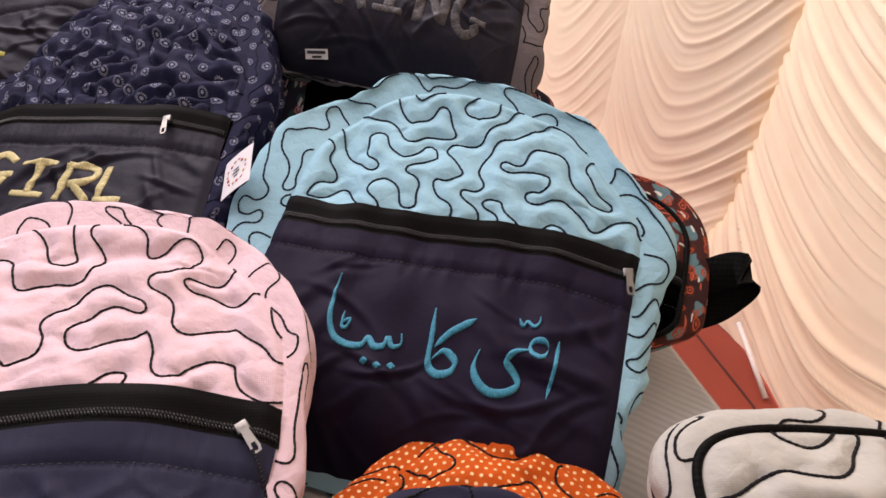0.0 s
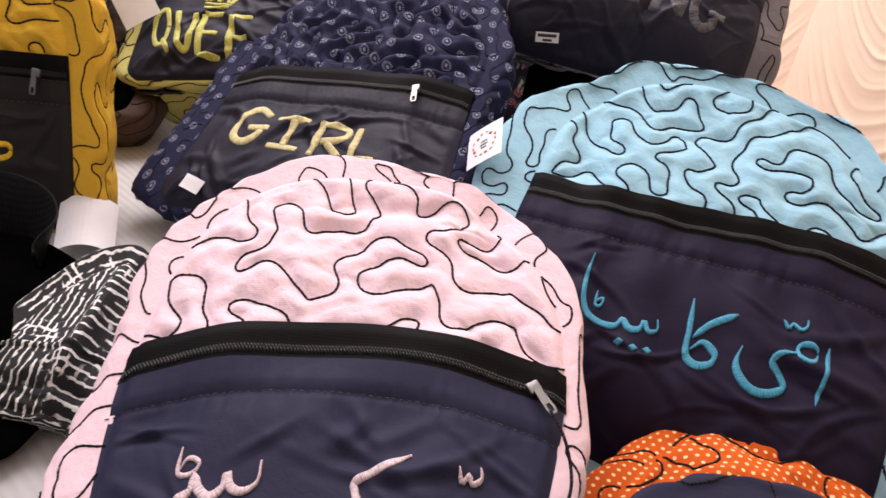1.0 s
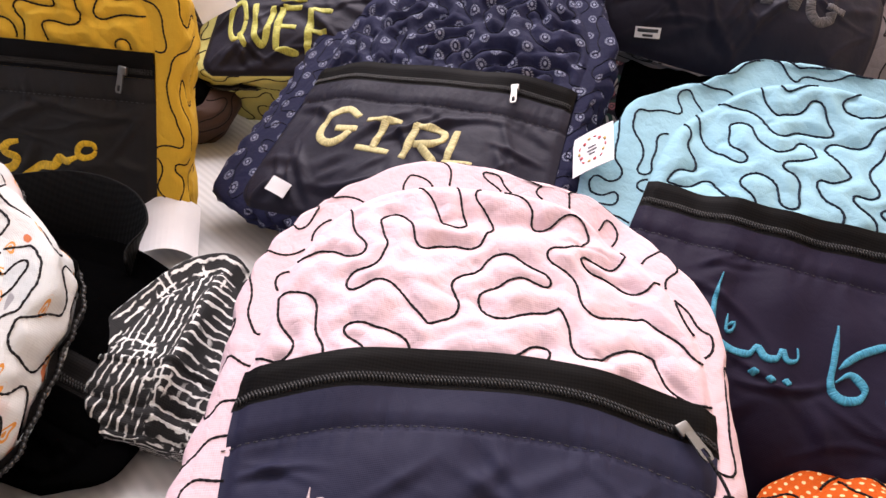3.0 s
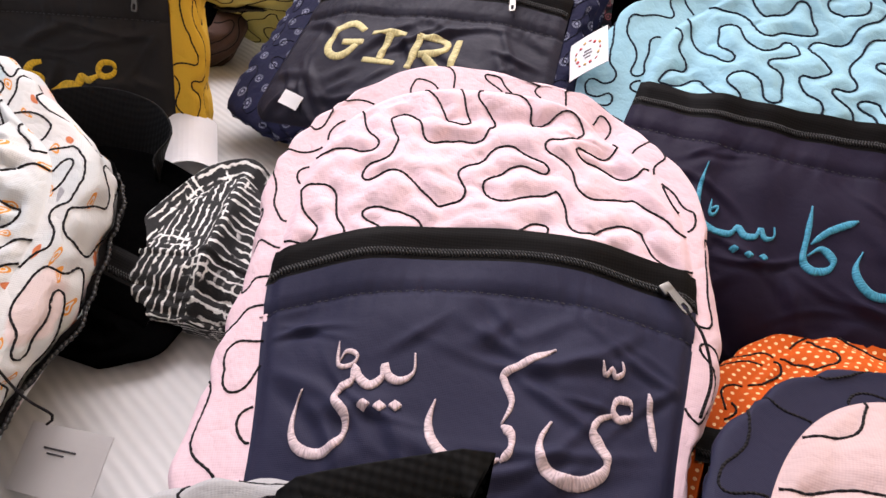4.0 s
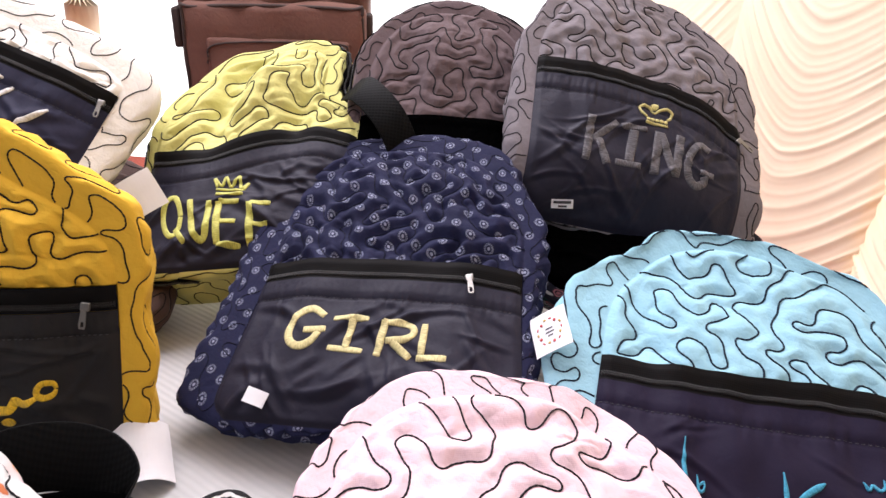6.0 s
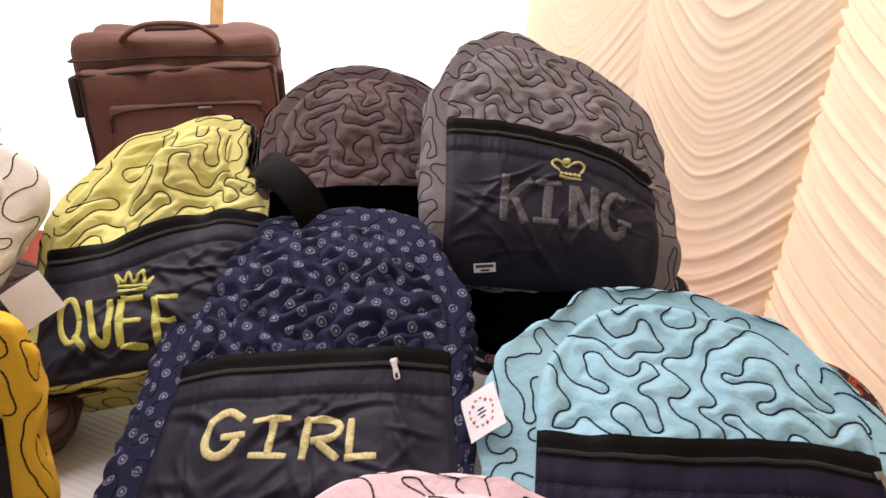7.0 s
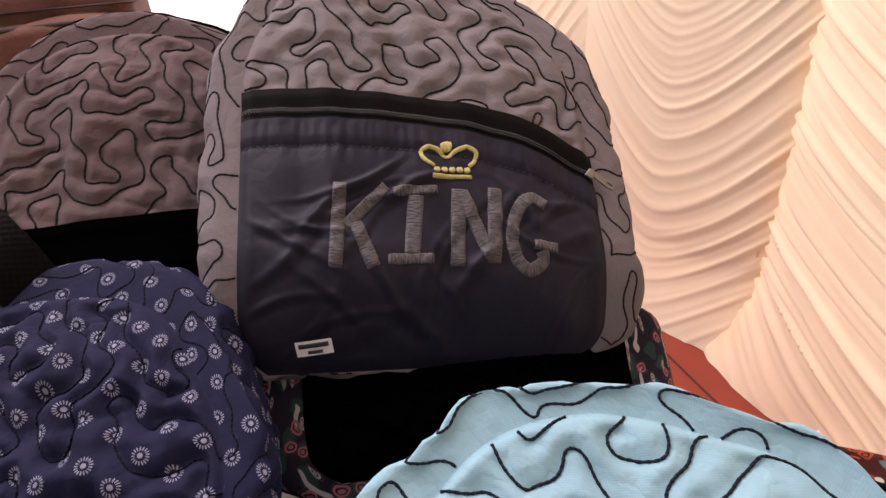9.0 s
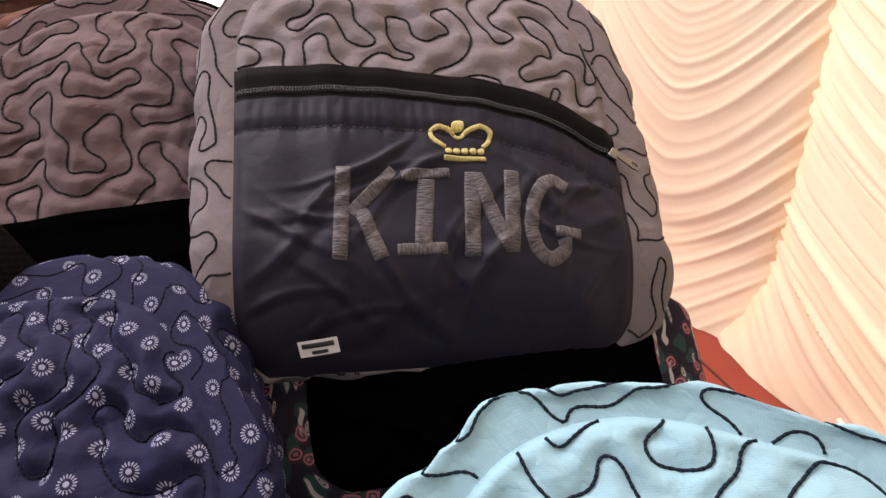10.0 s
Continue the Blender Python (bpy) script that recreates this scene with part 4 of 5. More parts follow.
# unseen roof added to soften the sun; left open behind for the area lamp
rx, ry = np.meshgrid(np.linspace(-3.3, 0.95, 40), np.linspace(-2.7, 0.95, 44), indexing="ij")
rz = 2.62 + 0.10 * np.sin((rx + 3.2) * 3.14 / 4) - 0.06 * np.abs(np.sin(ry * 3.14 / 1.1)) ** 0.7
setting("ceiling", grid(np.stack([rx, ry, rz], -1)), ROOF, "unseen white roof cloth with sagging bays, added to soften the sun", "tent roof")

# glowing sheet in place of the white daylight beyond the tent's open end
def glow_material():
    m, n, l, b = material("daylight_glow")
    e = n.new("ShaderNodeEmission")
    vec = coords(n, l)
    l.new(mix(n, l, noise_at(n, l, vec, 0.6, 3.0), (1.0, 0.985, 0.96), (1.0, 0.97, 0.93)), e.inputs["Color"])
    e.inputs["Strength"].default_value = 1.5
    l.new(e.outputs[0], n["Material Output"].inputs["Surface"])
    return m


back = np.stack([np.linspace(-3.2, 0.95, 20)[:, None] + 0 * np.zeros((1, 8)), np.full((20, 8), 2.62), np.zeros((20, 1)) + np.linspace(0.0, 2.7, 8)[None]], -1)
setting("backdrop", grid(back), glow_material(), "glowing white sheet in place of the daylight beyond the tent", "backdrop")


# ---- embroidery: strokes in millimetres on the pocket, and the width of the stitch ----
TEXT_PINK = []
TEXT_PINK += [
    ([(106, -66), (107, -83), (109, -100)], 5.3),
    ([(96, -79), (95, -83), (91, -85), (88, -86), (85, -83), (85, -79), (87, -75), (91, -74), (95, -75), (96, -79)], 4.2),
]
TEXT_PINK += [
    ([(85, -84), (77, -88), (73, -96), (77, -104), (81, -111), (78, -119), (66, -126), (53, -125), (45, -118), (44, -106), (50, -94)], 6.4),
    ([(78, -53), (80, -61), (84, -57), (86, -61), (91, -57), (90, -50)], 2.8),
    ([(51, -50), (23, -67), (22, -73), (27, -86), (22, -100)], 4.8),
]
TEXT_PINK += [
    ([(22, -100), (28, -105), (28, -114), (23, -121)], 5.5),
    ([(-16, -90), (-18, -105), (-13, -117), (-2, -125), (12, -125), (23, -119)], 5.9),
]
TEXT_PINK += [
    ([(-32, -63), (-31, -76), (-38, -82), (-45, -80), (-49, -73), (-49, -81), (-55, -87), (-62, -83), (-66, -77), (-66, -85), (-72, -91), (-73, -98), (-65, -107), (-65, -119), (-75, -128), (-87, -127), (-94, -119), (-96, -104), (-94, -92)], 5.1),
]
TEXT_PINK += [
    ([(-79, -60), (-76, -76), (-68, -75), (-66, -69), (-73, -67), (-76, -75)], 2.7),
    ([(-58, -100), (-54, -99)], 6.4),
    ([(-49, -100), (-44, -99)], 6.4),
    ([(-40, -98), (-36, -97)], 6.4),
]
TEXT_BLUE = []
TEXT_BLUE += [
    ([(105, -77), (105, -100), (103, -125)], 4.8),
    ([(98, -86), (97, -91), (94, -95), (89, -95), (85, -92), (84, -87), (86, -83), (91, -81), (96, -82), (98, -86)], 4.0),
]
TEXT_BLUE += [
    ([(85, -91), (74, -95), (69, -104), (77, -112), (80, -120), (71, -128), (59, -130), (49, -123), (45, -113), (47, -99)], 5.8),
    ([(71, -65), (75, -72), (78, -67), (83, -71), (87, -67), (87, -60)], 2.7),
]
TEXT_BLUE += [
    ([(5, -74), (8, -100), (10, -119), (18, -126), (28, -122), (30, -113), (20, -107), (12, -116)], 5.7),
    ([(39, -76), (22, -91), (12, -106)], 5.8),
]
TEXT_BLUE += [
    ([(-78, -63), (-78, -84), (-75, -103), (-68, -116), (-57, -120), (-45, -118), (-41, -111), (-34, -117), (-27, -115), (-25, -108), (-20, -114), (-14, -110), (-16, -101)], 4.9),
    ([(-66, -93), (-64, -107), (-60, -106), (-60, -99), (-66, -106)], 2.7),
    ([(-41, -130), (-36, -130)], 5.8),
    ([(-29, -132), (-25, -131)], 5.7),
]
TEXT_BLUE += [
    ([(-19, -129), (-14, -129)], 5.7),
]
TEXT_GIRL = []
TEXT_GIRL += [
    ([(-54, -60), (-70, -52), (-84, -60), (-90, -77), (-86, -92), (-75, -97), (-63, -91), (-56, -79)], 9.0),
    ([(-74, -79), (-49, -76)], 7.8),
    ([(-44, -63), (-5, -61)], 7.0),
    ([(-21, -62), (-24, -97)], 8.1),
    ([(-44, -96), (-4, -99)], 6.9),
    ([(14, -63), (11, -103)], 8.5),
]
TEXT_GIRL += [
    ([(12, -65), (37, -65), (46, -73), (39, -83), (17, -85)], 7.4),
    ([(24, -86), (46, -103)], 7.8),
    ([(56, -63), (57, -100)], 7.8),
    ([(52, -102), (84, -102)], 7.2),
]
TEXT_KING = []
TEXT_KING += [
    ([(-68, -45), (-73, -112)], 10.6),
    ([(-33, -47), (-65, -80)], 9.2),
    ([(-58, -76), (-45, -112)], 10.6),
    ([(-29, -52), (6, -51)], 7.8),
    ([(-11, -55), (-17, -104)], 12.4),
    ([(-35, -106), (0, -106)], 8.3),
    ([(22, -50), (17, -112)], 11.7),
    ([(24, -52), (42, -107)], 10.2),
    ([(51, -49), (45, -110)], 11.8),
]
TEXT_KING += [
    ([(92, -63), (80, -57), (68, -67), (61, -88), (63, -106), (73, -115), (85, -108), (84, -100)], 10.5),
    ([(78, -95), (98, -98)], 7.9),
]
TEXT_KINGCROWN = []
TEXT_KINGCROWN += [
    ([(2, -40), (34, -40)], 3.1),
    ([(6.0, -34), (7.0, -34)], 4.6),
    ([(12.0, -34), (13.0, -34)], 4.6),
    ([(18.0, -34), (19.0, -34)], 4.6),
    ([(24.0, -34), (25.0, -34)], 4.6),
    ([(30.0, -34), (31.0, -34)], 4.6),
]
TEXT_KINGCROWN += [
    ([(5, -31), (-3, -25), (-5, -18), (1, -14), (9, -16), (15, -22), (23, -17), (32, -14), (39, -18), (37, -26), (32, -31)], 3.6),
    ([(14, -13), (17, -13)], 8.1),
]
TEXT_QUEEN = []
TEXT_QUEEN += [
    ([(-82, -103), (-83, -119), (-88, -128), (-96, -127), (-104, -115), (-108, -98), (-107, -82), (-101, -73), (-93, -74), (-86, -86), (-82, -103)], 7.6),
    ([(-89, -119), (-73, -141)], 7.4),
    ([(-71, -80), (-65, -122), (-54, -138), (-47, -127), (-47, -83)], 8.3),
    ([(-35, -85), (-33, -145)], 9.5),
]
TEXT_QUEEN += [
    ([(-35, -85), (-7, -89)], 6.7),
    ([(-34, -115), (-9, -118)], 6.6),
    ([(-34, -145), (-4, -148)], 6.5),
    ([(7, -92), (8, -149)], 9.3),
    ([(7, -92), (34, -96)], 6.5),
    ([(8, -121), (31, -124)], 6.4),
    ([(8, -149), (35, -151)], 6.3),
]
TEXT_QUEENCROWN = []
TEXT_QUEENCROWN += [
    ([(-40, -74), (-3, -78)], 4.5),
    ([(-40, -67), (-3, -72)], 3.7),
    ([(-38, -65), (-42, -51), (-32, -63), (-27, -50), (-20, -65), (-10, -50), (-7, -68), (2, -60), (-3, -72)], 3.7),
]
TEXT_YELLOW = []
TEXT_YELLOW += [
    ([(100, -78), (98, -83), (93, -86), (88, -86), (84, -83), (84, -78), (88, -73), (93, -72), (98, -73), (100, -78)], 6.0),
    ([(84, -86), (73, -92), (64, -90), (60, -98), (46, -100), (37, -107), (21, -121)], 8.6),
    ([(40, -113), (48, -113)], 9.1),
    ([(55, -111), (62, -111)], 9.0),
]
TEXT_YELLOW += [
    ([(23, -79), (12, -83), (9, -92), (20, -96), (14, -107), (-11, -112), (-29, -108)], 8.9),
    ([(-70, -116), (-69, -80)], 8.3),
    ([(-104, -129), (-116, -111), (-132, -133)], 8.8),
]

SATIN_PINK = satin("pink_satin_thread", (0.68, 0.54, 0.565))
SATIN_BLUE = satin("blue_satin_thread", (0.045, 0.33, 0.50))
SATIN_CREAM = satin("cream_satin_thread", (0.70, 0.62, 0.29), 0.0009, 0.0003, 0.6)
SATIN_GREY = satin("grey_satin_thread", (0.105, 0.097, 0.108), 0.0009, 0.0004, 0.38)
SATIN_GOLD = satin("gold_satin_thread", (0.62, 0.55, 0.20))
SATIN_LIME = satin("lime_satin_thread", (0.60, 0.60, 0.13))
SATIN_YELLOW = satin("yellow_satin_thread", (0.84, 0.52, 0.015), 0.0009, 0.0003, 0.6)
SATIN_WHITE = satin("white_satin_thread", (0.78, 0.78, 0.78))
SATIN_ORANGE = satin("orange_satin_thread", (0.62, 0.17, 0.06))

# ---- backpacks ----
pink_bag = Bag((-.356, .263, .566), (-.088, .279, .578), 16, half=0.141, foot=0.115, top=0.19, low=-0.17, deep=(0.06, 0.10), seed=4, power=2.5, out=0.029, lop=(0.85, 0.65),
               length=0.047, zip_bow=0.02, zip_tilt=0.055, skew=-0.012, folds=0.0034, bulge=0.012, dents=((0.0, 0.12, 0.08, 0.05, -0.008), (0.09, 0.09, 0.03, 0.05, -0.006), (0.03, 0.155, 0.09, 0.013, -0.010), (0.095, 0.125, 0.018, 0.045, -0.008)),
               puff=0.0048, ruck=0.0011, thin=(1.9, 0.5), pulls=((0.12, 0.165, 0.055, -0.013, 0.0),))
pink = backpack(pink_bag, "pink quilted cotton backpack with a navy zipped pocket and pink embroidery", PINK, NAVY, THREAD, TEXT_PINK, SATIN_PINK, pull=0.845, pull_turn=35, nib=80, taper=0.3)
lace = curve_through([(0.1285, -0.0125, 0.001), (0.137, -0.032, 0.002), (0.141, -0.055, -0.004), (0.134, -0.078, -0.008)], 0.003)
part("pull_cord", tube(lace, 0.001, 6), THREAD, pink, "thin black cord on the zip", sheet=along_tube(lace, 6))

blue_bag = Bag((-.12, .525, .607), (.181, .443, .604), 28, half=0.157, foot=0.157, top=0.172, start=0.015, power=1.9, belly=(0.05, 0.12), low=-0.222, deep=(0.05, 0.085), seed=9, out=0.024, crown=0.012, under=0.0, lop=(2.5, 1.15),
               length=0.041, zip_wave=0.004, zip_tilt=0.03, skew=-0.034, folds=0.0034, bulge=0.011, dents=((-0.03, 0.11, 0.08, 0.045, -0.018), (0.0, -0.01, 0.07, 0.03, -0.004), (-0.11, 0.06, 0.022, 0.07, -0.012)),
               pulls=((-0.12, 0.18, 0.035, -0.002, 0.003), (0.09, 0.155, 0.04, 0.004, 0.013), (0.175, 0.06, 0.035, 0.010, 0.009), (-0.20, 0.10, 0.045, -0.012, 0.008)), thin=(-0.2, 0.1))
blue = backpack(blue_bag, "sky blue quilted backpack with a plum zipped pocket and blue embroidery", BLUE, PLUM, BLUE_BLACK_THREAD, TEXT_BLUE, SATIN_BLUE, pull=0.95, pull_turn=12, nib=80, taper=0.3, thread_radius=0.001)

girl_bag = Bag((-.4328, .6678, .604), (-.2412, .6202, .636), 29, half=0.148, foot=0.16, top=0.2, low=-0.175, deep=(0.06, 0.13), seed=13, length=0.040, out=0.037, puff=0.0092, ruck=0.0016, folds=0.0040, lop=(1.45, 0.65), pucker=0.0004,
               pulls=((-0.12, 0.17, 0.08, -0.018, 0.020), (0.15, 0.15, 0.05, -0.010, -0.006)), thin=(1.0, 0.2))
girl = backpack(girl_bag, "navy flower-print quilted backpack with a black pocket and cream lettering", DOTS, INK, NAVY_THREAD, TEXT_GIRL, SATIN_CREAM, taper=0.85, pull=0.64, pull_turn=14, thread_radius=0.0006)

king_bag = Bag((-.1172, .8655, .7969), (.0812, .8585, .7731), 40, half=0.142, foot=0.142, top=0.19, lop=(1.0, 1.2), belly=(0.045, 0.085), low=-0.175, under=0.1, deep=(0.08, 0.13), seed=17, zip_bow=0.019, zip_tilt=-0.19, zip_wave=0.004,
               length=0.039, out=0.030, skew=-0.028, power=2.05, folds=0.0036, pucker=0.0007, puff=0.0038, bulge=0.011, dents=((0.05, 0.13, 0.05, 0.05, -0.012), (-0.012, 0.12, 0.012, 0.07, -0.008)),
               pulls=((-0.16, 0.14, 0.04, 0.011, -0.012), (-0.052, 0.22, 0.03, 0.0, 0.013), (0.02, 0.205, 0.035, 0.0, -0.008)))
king = backpack(king_bag, "grey quilted backpack with a black pocket, grey lettering and gold crown", GREY, INK, THREAD, TEXT_KING, SATIN_GREY,
                taper=0.95, more=((TEXT_KINGCROWN, SATIN_GOLD, "crown_stroke"),), pull=0.97, pull_turn=50)

yellow_bag = Bag((-.8408, .528, .613), (-.6412, .540, .613), 72, half=0.152, foot=0.155, top=0.146, low=-0.16, deep=(0.09, 0.11), seed=21, out=0.045, length=0.043, zip_tilt=0.07, zip_bow=0.004, lop=(1.6, 0.62), puff=0.006,
                 pulls=((0.11, 0.16, 0.09, -0.02, -0.024),))
yellow = backpack(yellow_bag, "mustard quilted backpack standing with a black pocket and yellow embroidery", MUSTARD, CHARCOAL, THREAD, TEXT_YELLOW, SATIN_YELLOW, pull=0.84, pull_turn=-8)

queen_bag = Bag((-.6286, .864, .6622), (-.4314, .86, .6958), 36, half=0.14, foot=0.14, top=0.18, low=-0.172, deep=(0.12, 0.16), seed=25, under=0.1, zip_wave=0.012, skew=0.06, length=0.045, out=0.025,
                dents=((-0.06, 0.09, 0.022, 0.07, -0.034), (-0.005, 0.1, 0.03, 0.07, 0.02), (0.06, 0.07, 0.02, 0.06, -0.022), (-0.03, 0.145, 0.05, 0.018, -0.014)),
                pulls=((0.165, 0.13, 0.06, -0.060, -0.030), (-0.04, 0.175, 0.05, -0.005, 0.022)))
queen = backpack(queen_bag, "lime quilted backpack with a black pocket, lime lettering and a crown", LIME, INK, THREAD, TEXT_QUEEN, SATIN_LIME, taper=0.85,
                 more=((TEXT_QUEENCROWN, SATIN_LIME, "crown_stroke"),), main_zip=0.2)

white_bag = Bag((-.805, .165, .558), (-.515, .165, .558), 20, half=0.148, foot=0.155, top=0.195, low=-0.17, deep=(0.06, 0.12), seed=29, length=0.038, out=0.030, puff=0.0066, ruck=0.0018,
                pulls=((0.10, 0.195, 0.05, -0.015, -0.013),), dents=((0.02, 0.15, 0.1, 0.02, -0.008), (-0.05, 0.08, 0.02, 0.06, -0.010), (0.06, 0.08, 0.015, 0.05, -0.007)))
LEAF = [([(-10, -120), (20, -75), (45, -60), (55, -80), (40, -110), (5, -140), (-10, -120)], 9), ([(0, -125), (30, -85)], 6)]
white = backpack(white_bag, "white bird-print quilted backpack with a black zipped pocket and orange embroidery", BIRDS, CHARCOAL, THREAD, LEAF, SATIN_ORANGE, pull=0.86, pull_turn=18, main_zip=0.5)

# the black lower front stands in for shade on the mauve cloth
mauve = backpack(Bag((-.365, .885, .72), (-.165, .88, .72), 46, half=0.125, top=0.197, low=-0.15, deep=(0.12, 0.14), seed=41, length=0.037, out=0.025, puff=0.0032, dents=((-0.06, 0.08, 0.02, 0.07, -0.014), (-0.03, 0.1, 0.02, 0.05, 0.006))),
                 "mauve-grey quilted backpack with a black strap, its shaded lower front coloured black", MAUVE, BLACK, THREAD, main_zip=0.25, zip_mat=BLACK, zipped=False, hem=False)
strap_on(mauve, [(-.405, .94, .745), (-.385, .90, .755), (-.352, .865, .735), (-.33, .85, .70), (-.315, .845, .65)], 0.045, STRAP, side=(0.5, 0.4, 0.5))

cream_left = backpack(Bag((-.97, .885, .815), (-.715, .85, .735), 45, half=0.15, foot=0.15, top=0.055, start=0.02, low=-0.22, deep=(0.10, 0.10), seed=43, out=0.04), "cream quilted backpack with a navy pocket and white script", CREAM, NAVY, THREAD,
                      [([(-60, -40), (-20, -20), (30, -30)], 6), ([(-20, -60), (-10, -10)], 6), ([(25, -70), (45, -35)], 6), ([(70, -80), (95, -45)], 6), ([(-80, -60), (-50, -75)], 6)], SATIN_WHITE, pull=0.93, pull_turn=10)
brown = backpack(Bag((-.90, .79, .59), (-.66, .79, .56), 18, half=0.135, top=0.15, low=-0.1, deep=(0.10, 0.12), seed=44, out=0.035), "dark brown quilted backpack lying on the table", BROWN, BLACK, THREAD)
dusk = backpack(Bag((-1.22, .60, .60), (-1.0, .62, .60), 55, half=0.12, top=0.15, low=-0.15, deep=(0.08, 0.10), seed=45, out=0.03), "dusty mauve quilted backpack with a black pocket", MAUVE, BLACK, THREAD)

stripes = backpack(Bag((-.518, .30, .515), (-.358, .30, .505), 14, half=0.058, foot=0.058, top=0.098, start=-0.01, power=1.7, skew=-0.012, low=-0.045, deep=(0.045, 0.06), seed=46, out=0.016, band=0.008, dents=((0.006, 0.03, 0.008, 0.1, 0.012),)),
                   "black and white brush-print backpack lying on the table", STRIPES, STRIPES, zip_mat=STRIPES, hem=False, zipped=False)
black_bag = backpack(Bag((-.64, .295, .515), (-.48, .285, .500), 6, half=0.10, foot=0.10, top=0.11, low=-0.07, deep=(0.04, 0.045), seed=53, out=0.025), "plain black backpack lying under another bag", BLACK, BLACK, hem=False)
strap_on(stripes, [(-.67, .43, .515), (-.62, .45, .52), (-.575, .45, .515), (-.545, .43, .505), (-.535, .40, .49)], 0.06, STRAP, side=(0.05, -0.5, -0.85))

orange = backpack(Bag((-.057, .226, .519), (.163, .206, .524), 4, half=0.122, foot=0.12, top=0.133, low=-0.15, deep=(0.064, 0.064), seed=47, out=0.022, length=0.05, power=1.75, start=-0.06, crown=0.0, puff=0.004, pulls=((0.04, 0.15, 0.06, 0.0, -0.002), (0.14, 0.04, 0.07, 0.014, 0.0)), dents=((-0.06, 0.07, 0.02, 0.05, -0.007), (0.05, 0.08, 0.05, 0.02, -0.006))),
                  "orange polka-dot quilted backpack lying on the table", ORANGE, BLACK, THREAD)
rose = backpack(Bag((-.08, .085, .572), (.12, .045, .572), 3, half=0.095, foot=0.11, top=0.172, low=-0.15, deep=(0.05, 0.055), seed=48, out=0.026, crown=0.006, length=0.05),
                "navy backpack with a pale rose quilted front panel", NAVY, NAVY, THREAD, panel_mat=ROSE, thread_radius=0.0008)
cream_right = backpack(Bag((.195, .12, .525), (.375, .12, .525), 18, half=0.10, foot=0.09, top=0.195, start=0.14, low=-0.14, deep=(0.06, 0.13), seed=49, out=0.02, power=3.2, length=0.06, crown=0.0), "cream quilted backpack with black piping", RAW_CREAM, BLACK, THREAD, piping=(STRAP, 0.0034), thread_radius=0.0012)
rust = backpack(Bag((.06, .57, .562), (.255, .52, .562), 28, half=0.11, foot=0.105, top=0.10, low=-0.07, deep=(0.05, 0.08), seed=50, out=0.028), "rust floral backpack with a black strap", RUST, BLACK, piping=(STRAP, 0.003))
strap_on(rust, [(.262, .54, .505), (.285, .54, .530), (.308, .535, .550), (.324, .53, .555), (.329, .528, .543), (.321, .53, .524), (.304, .53, .506), (.27, .535, .485)], 0.034, STRAP, side=(-0.3, 0.6, 0.7))
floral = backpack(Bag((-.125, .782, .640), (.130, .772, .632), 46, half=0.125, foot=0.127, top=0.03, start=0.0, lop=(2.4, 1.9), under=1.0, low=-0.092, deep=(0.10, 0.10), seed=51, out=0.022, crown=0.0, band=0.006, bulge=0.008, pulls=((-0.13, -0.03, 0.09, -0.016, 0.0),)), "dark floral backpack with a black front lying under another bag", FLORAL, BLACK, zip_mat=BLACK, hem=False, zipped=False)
grey_front = backpack(Bag((-.37, -.095, .515), (-.17, -.095, .515), 16, half=0.12, top=0.185, low=-0.14, deep=(0.06, 0.11), seed=52, out=0.03, length=0.05), "light grey quilted backpack with a black grab strap", LIGHT_GREY, BLACK, THREAD, piping=(STRAP, 0.003))
strap_on(grey_front, [(-.30, .03, .553), (-.27, .071, .59), (-.264, .077, .595), (-.207, .101, .598), (-.200, .103, .596), (-.196, .085, .568)], 0.032, STRAP, "grab_strap", side=(0.1, -0.85, -0.5))


# ---- labels, cards and papers ----
def on_bag(bag, x, y, lift=0.002, turn=0.0):
    p = bag.on(x, y, lift)
    e = 0.004
    dx, dy = bag.on(x + e, y) - bag.on(x - e, y), bag.on(x, y + e) - bag.on(x, y - e)
    u = Vector(map(float, dx)).normalized()
    n = u.cross(Vector(map(float, dy))).normalized()
    v = n.cross(u)
    m = Matrix([[u[i], v[i], n[i], float(p[i])] for i in range(3)] + [[0, 0, 0, 1]])
    return bag.m @ m @ pose(0, 0, 0, 0, 0, turn)


def bars(root, at, rows, mat, name="printed_line"):
    for x0_, x1_, y, w in rows:
        c = [at(x, y) for x in np.linspace(x0_, x1_, 6)]
        part(name, tube(c, w, 6, flat=0.15), mat, root)


king_label, at = card("sewn_label", on_bag(king_bag, -0.088, -0.161, 0.006, 3), (0.027, 0.0115), "small white sewn label with two dark printed lines", "label", 0.0005)
bars(king_label, at, [(-0.011, 0.011, 0.0022, 0.0018), (-0.005, 0.006, -0.003, 0.0013)], INK_PRINT)
girl_label, at = card("sewn_label", on_bag(girl_bag, -0.105, -0.155, 0.004, -12), (0.023, 0.016), "white sewn label folded at the pocket's foot", "label", 0.001)

badge, at = card("paper_badge", Matrix.Translation((-.168, .555, .612)) @ blue_bag.m.to_3x3().to_4x4() @ pose(0, 0, 0, -8, -38, 24), (0.042, 0.046), "white paper badge with a printed ring of flowers", "badge", 0.001)
for k in range(14):
    a = k * 2 * math.pi / 14
    r = 0.0135 + 0.0012 * math.sin(5 * a)
    c = np.array([at(r * math.cos(a + s), r * math.sin(a + s)) for s in (-0.11, 0, 0.11)])
    part("printed_flower", tube(c, 0.0008 + 0.0004 * (k % 3), 6, flat=0.2), (RED_PRINT, GOLD_PRINT, RED_PRINT)[k % 3], badge)
